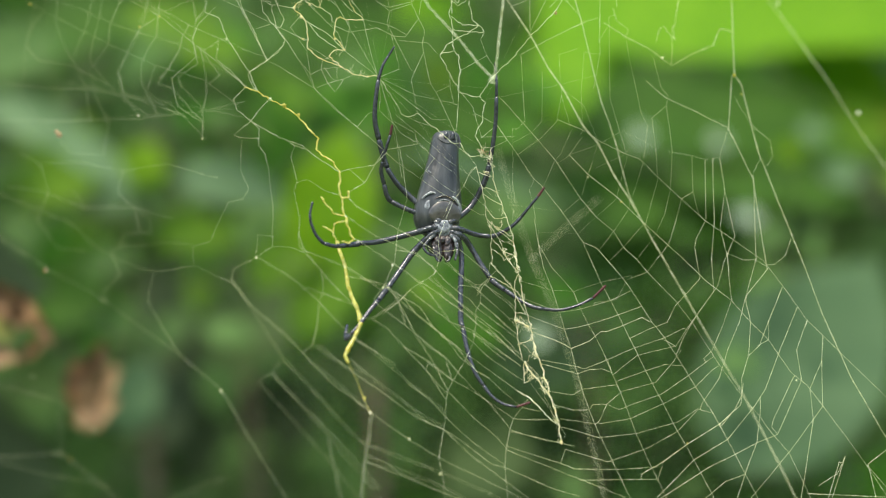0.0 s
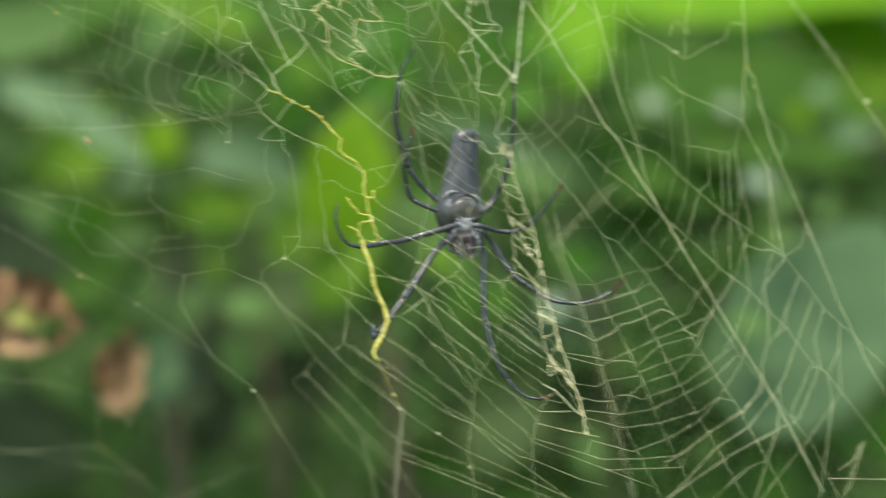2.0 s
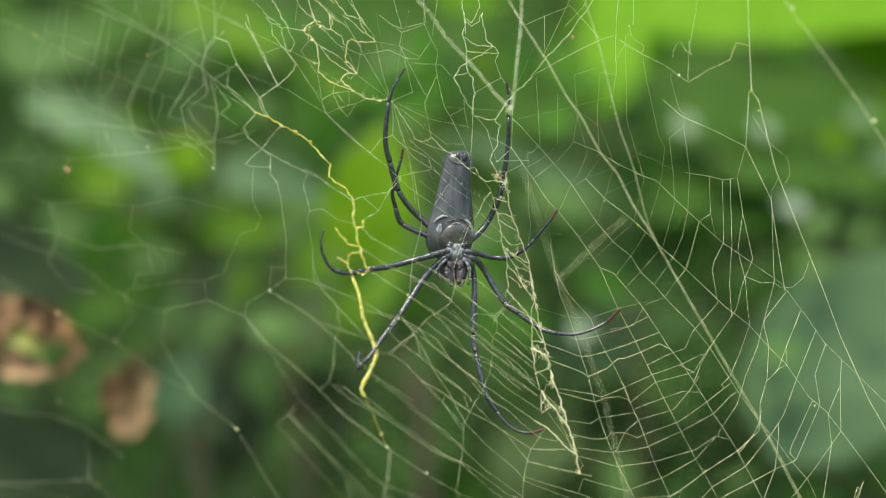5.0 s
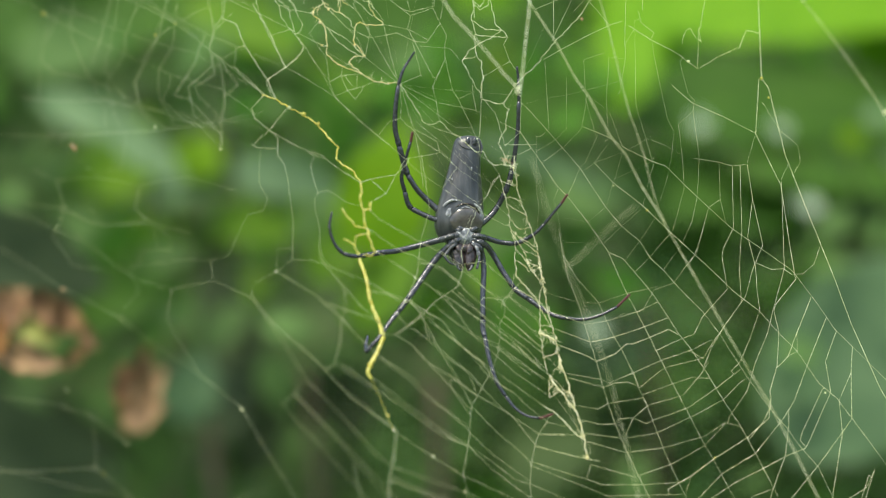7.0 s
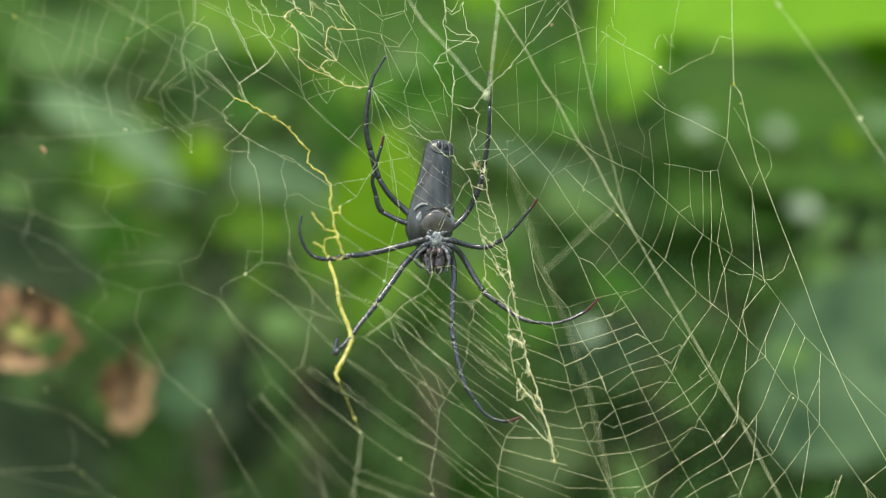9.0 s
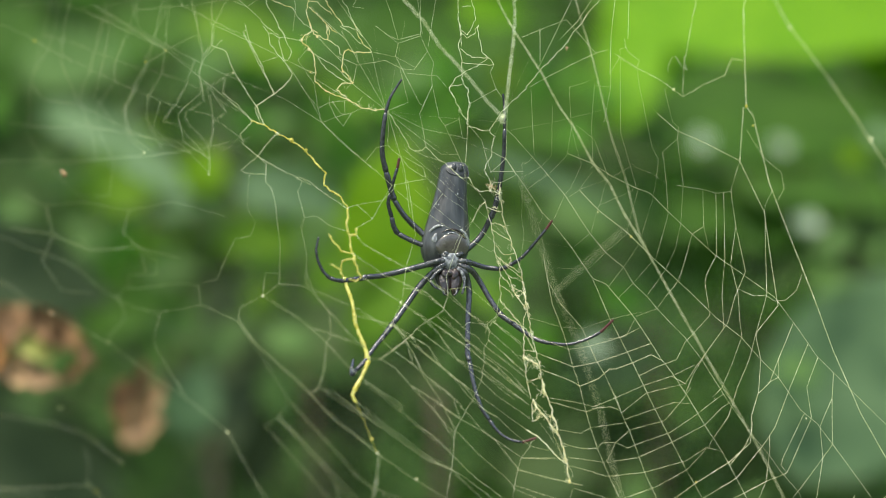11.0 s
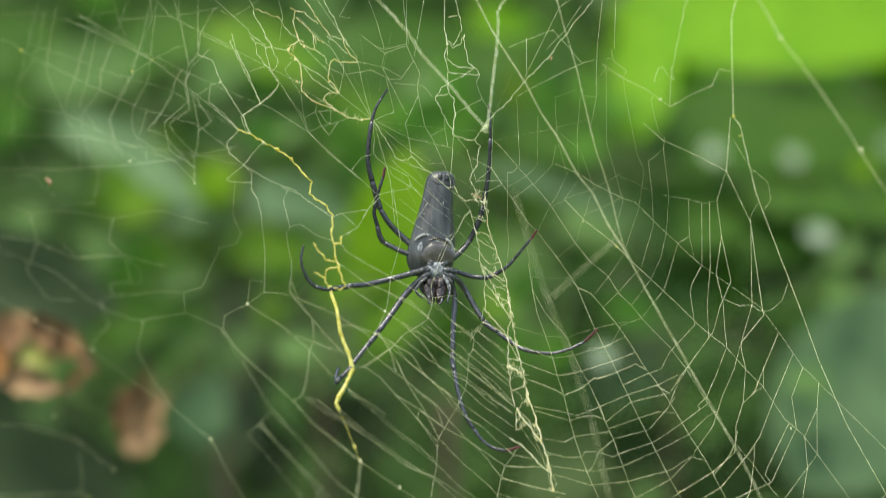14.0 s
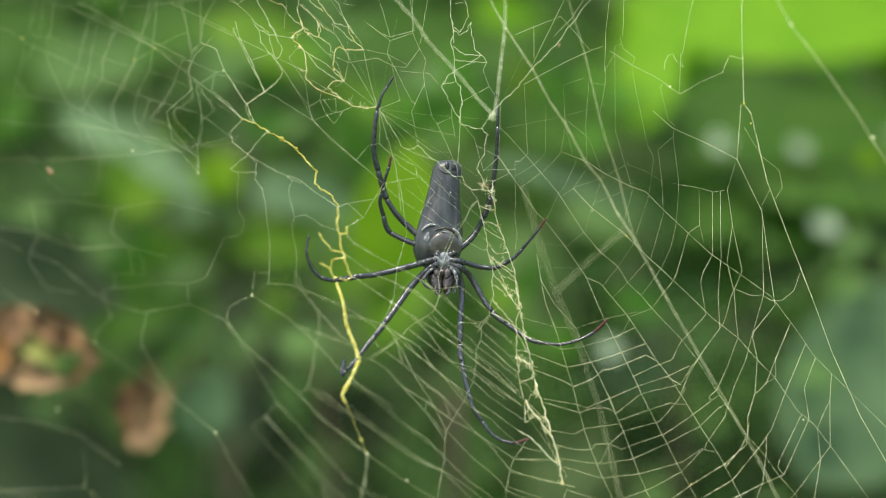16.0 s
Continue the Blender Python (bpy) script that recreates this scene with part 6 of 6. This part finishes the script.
old_silk(0.020, -1, 0.05, -12.8, 51.2, -5.5, 45.1, -0.6, 40.8, 4.6, 35.9, 11.7, 31.0, 20.3, 23.0)
old_silk(0.020, -1, 0.05, -9.1, 37.6, -1.7, 31.5, 2.5, 27.8, 6.5, 25.1, 9.9, 27.6, 11.4, 31.0, 14.1, 34.1)
old_silk(0.020, -1, 0.05, -5.5, 42.6, 0.7, 35.8, 6.5, 31.9, 9.9, 27.3, 14.8, 22.4, 19.1, 18.7)
old_silk(0.020, -1, 0.05, 6.5, 25.1, 4.1, 19.8, 2.9, 16.7)
spiral(0.036, -5, 0.05, -1.7, 6.2, 8.1, -2.1, 15.5, -8.6, 22.4, -14.7, 27.3, -20.1)
spiral(0.036, -5, 0.05, 0.1, -3.5, 7.6, -10.7, 14.3, -16.1, 21.5, -21.5, 27.2, -27.8)
spiral(0.036, -5, 0.05, 0.1, -7.9, 9.0, -13.7, 13.6, -18.2, 18.3, -21.9, 24.7, -26.9)
spiral(0.036, -5, 0.05, 14.7, -11.1, 20.6, -16.2, 26.5, -21.6)
spiral(0.036, -5, 0.05, 16.4, -5.4, 21.6, -9.0, 26.4, -13.0)
spiral(0.036, -5, 0.05, 12.2, -21.1, 18.8, -26.9, 22.9, -30.1)


def along(line, t):
    t *= len(line) - 1
    i = min(int(t), len(line) - 2)
    a, b = Vector(line[i]), Vector(line[i + 1])
    return a.lerp(b, t - i)


rng = random.Random(5)


# fine stray lines over and beside the spider
def fine_fan(hub, ends, count):
    for i in range(count):
        e = along(ends, (i + rng.uniform(0, 0.9)) / count)
        h = Vector(hub) + Vector((rng.uniform(-0.6, 0.6), rng.uniform(-0.6, 0.6)))
        m = h.lerp(e, rng.uniform(0.4, 0.6)) + Vector((rng.uniform(-0.5, 0.5), rng.uniform(-0.5, 0.5)))
        strand("fine_thread", orb_web, PALE_SILK, rng.uniform(0.006, 0.011), 0, 0.05, (h.x, h.y, m.x, m.y, e.x, e.y))


fine_fan((-18.1, 63.6), [(-36.8, 89.3), (-22.1, 93.4), (-7.3, 93.7)], 3)
fine_fan((-18.1, 63.6), [(-10.4, 31.4), (0.6, 35.3), (13.5, 29.9), (22.7, 43.1), (18.9, 63.8)], 7)
fine_fan((17.1, 56.2), [(26.4, 84.8), (45.2, 81.2), (60.2, 58.6)], 2)


def tufts(line, h, count, spread, size, mat):
    """Curls of old silk and dust clinging along a strand."""
    for i in range(count):
        p = along(line, (i + rng.random()) / count)
        verts, faces = [], []
        for k in range(rng.randint(2, 4)):
            q = Vector((p.x + rng.gauss(0, spread), p.y + rng.gauss(0, spread), h))
            turn, path = rng.uniform(0, 6.28), []
            for n in range(rng.randint(7, 14)):
                path.append(on_web(q.x, q.y, q.z))
                turn += rng.gauss(0, 0.55)
                q = q + Vector((math.cos(turn), math.sin(turn), rng.gauss(0, 0.4))) * size * 0.3
            v, f = tube(path, [rng.uniform(0.018, 0.055) / 1000 for _ in path], 4)
            base = len(verts)
            verts += v
            faces += [tuple(base + x for x in g) for g in f]
        part("silk_tuft", verts, faces, mat, orb_web)


def ladder(left, right, h, count, r):
    """Old crinkled silk laced to and fro between two strands."""
    t, side = 0.0, 0
    for i in range(count):
        a = along((left, right)[side], t)
        t = min(1.0, t + rng.uniform(0.2, 1.6) / count)
        b = along((left, right)[1 - side], min(1.0, t + rng.uniform(-0.02, 0.05)))
        m = a.lerp(b, rng.uniform(0.3, 0.7)) + Vector((rng.gauss(0, 0.5), rng.gauss(0, 0.5)))
        strand("laced_thread", orb_web, LACE_SILK, r * rng.uniform(0.6, 1.3), h, 0.7, (a.x, a.y, m.x, m.y, b.x, b.y))
        side = 1 - side


def clump(u, v, r):
    """A wad of old matted silk, one tangled line, caught on the laced strand."""
    path, turn, q = [], rng.uniform(0, 6.28), Vector((0, 0, 0))
    for n in range(46):
        path.append(on_web(u + q.x, v + q.y, -2 + q.z))
        turn += rng.gauss(0, 0.9)
        q = q * 0.9 + Vector((math.cos(turn) * 0.75, math.sin(turn) * 1.15, rng.gauss(0, 0.4))) * 0.3 * r
    verts, faces = tube(path, [rng.uniform(0.05, 0.11) * r / 1000 for _ in path], 5)
    part("silk_wad", verts, faces, LACE_SILK, orb_web)


clump(18.7, 14.7, 0.75)
clump(21.0, 13.8, 0.60)
clump(21.9, 15.2, 0.60)
clump(22.8, 6.1, 0.83)
clump(25.0, 4.3, 0.75)
clump(26.5, 3.7, 0.68)
clump(27.0, -1.4, 1.12)
clump(27.9, -3.5, 0.68)
clump(28.6, -9.3, 0.75)
clump(26.4, -16.5, 0.83)
clump(27.6, -18.0, 0.90)
clump(30.7, -19.4, 0.98)
clump(31.4, -22.5, 0.60)
clump(32.4, -28.0, 0.90)
clump(29.3, -33.2, 0.75)
clump(31.1, -36.2, 0.83)
clump(34.7, -37.6, 1.05)
clump(35.2, -39.8, 0.75)
clump(16.9, 32.1, 0.60)
clump(17.8, 30.8, 0.60)
clump(19.6, 33.9, 0.52)
clump(18.3, 37.1, 0.75)
clump(39.5, -49.2, 0.90)
clump(40.5, -56.8, 0.68)
ladder([(27.2, -23.7), (29.4, -30.9), (32.1, -36.4), (35.8, -41.8), (39.0, -51.7)], [(31.7, -23.7), (33.0, -30.0), (35.8, -37.3), (38.0, -44.5), (40.5, -56.2)], -1, 5, 0.05)
tufts([(14.6, 39.9), (16.8, 38.4), (19.1, 35.4)], -2, 7, 0.4, 0.6, DUSTY_SILK)
tufts([(15.2, 39.5), (16.8, 37.9)], -2, 5, 0.3, 0.5, BROWN_SILK)
tufts([(14.6, 39.1), (19.4, 35.4)], -2, 6, 0.35, 0.6, DUSTY_SILK)
tufts([(19.0, 34.6), (20.6, 24.3), (23.7, 15.0), (26.0, 7.6), (27.5, -0.7)], -1, 8, 0.3, 0.5, DUSTY_SILK)
tufts([(26.6, -17.3), (28.8, -18.7), (31.2, -20.0), (32.1, -27.3)], -1, 8, 0.35, 0.8, DUSTY_SILK)
tufts([(30.7, -33.7), (33.9, -36.7), (36.7, -40.0), (39.8, -49.9)], -1, 9, 0.3, 0.7, DUSTY_SILK)
tufts([(-43.1, 89.6), (-46.0, 87.3), (-44.1, 83.9)], 0, 4, 0.3, 0.7, CREAM_SILK)
tufts([(-31.1, 74.3), (-27.4, 65.0), (-19.1, 63.8)], 0, 4, 0.4, 0.9, DUSTY_SILK)


def bead(u, v, h, r, mat, parent=None):
    """A knot of silk or a caught speck."""
    verts, faces = [], []
    c = on_web(u, v, h)
    for i in range(7):
        a = math.pi * i / 6
        for k in range(8):
            b = 2 * math.pi * k / 8
            d = Vector((math.sin(a) * math.cos(b), math.sin(a) * math.sin(b), math.cos(a)))
            verts.append(c + d * r / 1000 * (1 + 0.7 * noise.noise(d * 2.3 + Vector((u, v, 0)))))
    for i in range(6):
        for k in range(8):
            x, y = i * 8 + k, i * 8 + (k + 1) % 8
            faces.append((x, y, y + 8, x + 8))
    part("silk_knot", verts, faces, mat, parent or orb_web)


bead(104.3, 68.1, 9, 0.5, YELLOW_SILK)
bead(106.5, 61.3, 9, 0.35, YELLOW_SILK)
bead(62.5, 22.5, 3, 0.4, YELLOW_SILK)
bead(51.2, 30.6, 1, 0.32, PALE_SILK)
bead(156.9, 59.9, 44, 0.90, PALE_SILK)
bead(128.8, 103.0, 44, 0.7, PALE_SILK)
bead(78.3, 73.1, 8, 0.45, PALE_SILK)
bead(-141.9, -71.9, 195, 0.36, DUSTY_SILK, barrier)
bead(-138.5, -74.1, 195, 0.36, YELLOW_SILK, barrier)
bead(-65.8, -38.4, -2, 0.45, PALE_SILK)
bead(-115.2, -1.3, -3, 0.55, BROWN_SILK)
bead(-99.8, -10.4, -3, 0.28, DUSTY_SILK)
bead(-130.0, -63.2, 195, 0.36, DUSTY_SILK, barrier)
bead(-154.6, -42.1, 195, 0.36, DUSTY_SILK, barrier)
bead(-87.9, 81.6, -3, 0.3, YELLOW_SILK)
bead(-93.5, 77.6, -3, 0.35, YELLOW_SILK)
bead(-124.0, 81.8, -3, 0.4, YELLOW_SILK)
bead(-74.6, 42.2, -3, 0.35, PALE_SILK)
bead(-93.1, 48.6, -3, 0.3, PALE_SILK)
bead(-67.6, 75.6, -3, 0.35, PALE_SILK)
bead(-53.2, 55.7, -3, 0.5, DUSTY_SILK)
bead(-48.5, 53.4, -4, 0.7, YELLOW_SILK)
bead(-43.9, 50.3, -4, 0.55, YELLOW_SILK)
bead(-18.1, 63.6, 0, 0.45, DUSTY_SILK)
bead(-46.0, 86.9, 0, 0.5, CREAM_SILK)
bead(-43.7, 83.9, 0, 0.55, CREAM_SILK)
bead(-41.0, 88.1, 0, 0.45, CREAM_SILK)
bead(-32.6, 76.6, 0, 0.4, CREAM_SILK)
bead(-30.7, 67.2, 0, 0.35, CREAM_SILK)
bead(-21.8, 64.0, 0, 0.35, CREAM_SILK)
bead(-43.1, 76.4, 0, 0.3, CREAM_SILK)
bead(16.1, 39.2, -2, 0.32, BROWN_SILK)
bead(19.7, 59.1, -36, 0.55, DUSTY_SILK)
bead(40.2, 82.7, -20, 0.5, BROWN_SILK)
bead(40.7, -56.7, -1, 0.6, CREAM_SILK)
bead(-114.3, 40.8, -3, 0.75, BROWN_SILK)
bead(-115.1, 41.8, -3, 0.5, BROWN_SILK)
bead(-20.3, -45.9, -1, 0.4, PALE_SILK)
bead(-21.8, -41.3, -5, 0.5, YELLOW_SILK)
bead(-8.0, -54.4, -1, 0.4, PALE_SILK)
bead(1.7, -65.8, -1, 0.4, PALE_SILK)
bead(-13.5, 1.1, 0, 0.35, DUSTY_SILK)
bead(-16.5, -6.3, 0, 0.4, DUSTY_SILK)
bead(-56.6, 3.4, -2, 0.35, PALE_SILK)
bead(119.3, -37.6, 1, 0.3, PALE_SILK)
bead(93.3, -51.6, 2, 0.3, PALE_SILK)
bead(82.2, -57.7, 1, 0.28, YELLOW_SILK)
bead(154.7, -65.6, 6, 0.6, DUSTY_SILK)


# ---- the web stirs in the air at first, and carries the spider with it ----
def swing(rx, ry, rz, x, y, z):
    """A turn in degrees about the web's middle and a shift in millimetres."""
    turn = Vector((radians(rx), radians(ry), radians(rz)))
    spin = Matrix.Rotation(turn.length, 4, turn.normalized()) if turn.length > 1e-9 else Matrix()
    mid_web = Vector((0, 0, 1.43))
    return Matrix.Translation(mid_web + Vector((x, y, z)) / 1000) @ spin @ Matrix.Translation(-mid_web)


def motions():
    sway = [
        (0, (-0.93, -0.30, -2.96), (-0.01, 3.79, -2.18)),
        (0.5, (1.02, -0.25, -6.33), (-1.17, 7.56, -3.89)),
        (1, (-3.80, -0.30, -1.07), (-0.32, 1.83, -2.32)),
        (1.5, (-2.17, -0.48, -2.52), (-1.17, 1.51, -2.24)),
        (2, (-1.78, -0.22, -1.98), (-1.11, -1.55, -2.38)),
        (2.5, (-1.88, 0.27, -2.94), (0.69, 1.99, -1.33)),
        (3, (1.53, -0.15, -6.04), (-0.52, 3.23, -4.02)),
        (5.5, (0.94, -0.13, 0.36), (-1.02, -0.47, 0.26)),
        (6, (0.89, -0.61, -1.85), (0.44, -0.45, -0.07)),
        (6.5, (0.00, 0.00, 0.00), (0.00, 0.00, 0.00)),
        (9, (0.00, 0.00, 0.00), (0.00, 0.00, 0.00)),
        (11.5, (0.00, 0.00, 0.00), (0.00, 0.00, 0.00)),
        (16, (0.00, 0.00, 0.00), (0.00, 0.00, 0.00)),
    ]
    stir = [
        (0, (-1.29, -0.23, -1.32), (0.40, -0.23, -2.51), (0.00, 0.38, -0.48)),
        (0.5, (-0.90, -0.27, -4.44), (-0.62, -1.79, -4.38), (0.88, 0.09, 0.16)),
        (1, (-2.33, 0.15, 0.24), (-0.20, -0.28, -2.75), (-0.68, -0.24, -0.48)),
        (1.5, (-1.06, -0.19, -1.26), (-0.96, -0.68, -2.73), (-0.11, -0.05, -0.45)),
        (2, (-0.69, -0.21, -1.21), (-0.90, -0.60, -2.66), (0.13, 0.09, -0.79)),
        (2.5, (-1.13, 0.41, -1.89), (0.86, -0.08, -1.89), (-0.40, 0.14, -0.70)),
        (3, (-0.05, -0.41, -4.93), (-0.34, -2.38, -4.42), (0.56, 0.03, -0.70)),
        (5.5, (0.94, -0.13, 0.36), (-1.02, -0.47, 0.26), (-0.50, 0.06, 0.20)),
        (6, (0.89, -0.61, -1.85), (0.44, -0.45, -0.07), (0.18, 0.14, -0.04)),
        (6.5, (0.00, 0.00, 0.00), (0.00, 0.00, 0.00), (0.00, 0.00, 0.00)),
        (9, (0.00, 0.00, 0.00), (0.00, 0.00, 0.00), (0.00, 0.00, 0.00)),
        (11.5, (0.00, 0.00, 0.00), (0.00, 0.00, 0.00), (0.00, 0.00, 0.00)),
        (16, (0.00, 0.00, 0.00), (0.00, 0.00, 0.00), (0.00, 0.00, 0.00)),
    ]
    walk(orb_web, [(t, swing(*turn, *shift)) for t, turn, shift in sway])
    seat = Matrix.Translation(spider.location)
    walk(spider, [(t, Matrix.Translation(Vector(own) / 1000) @ swing(*turn, *shift) @ seat) for t, turn, shift, own in stir])


motions()
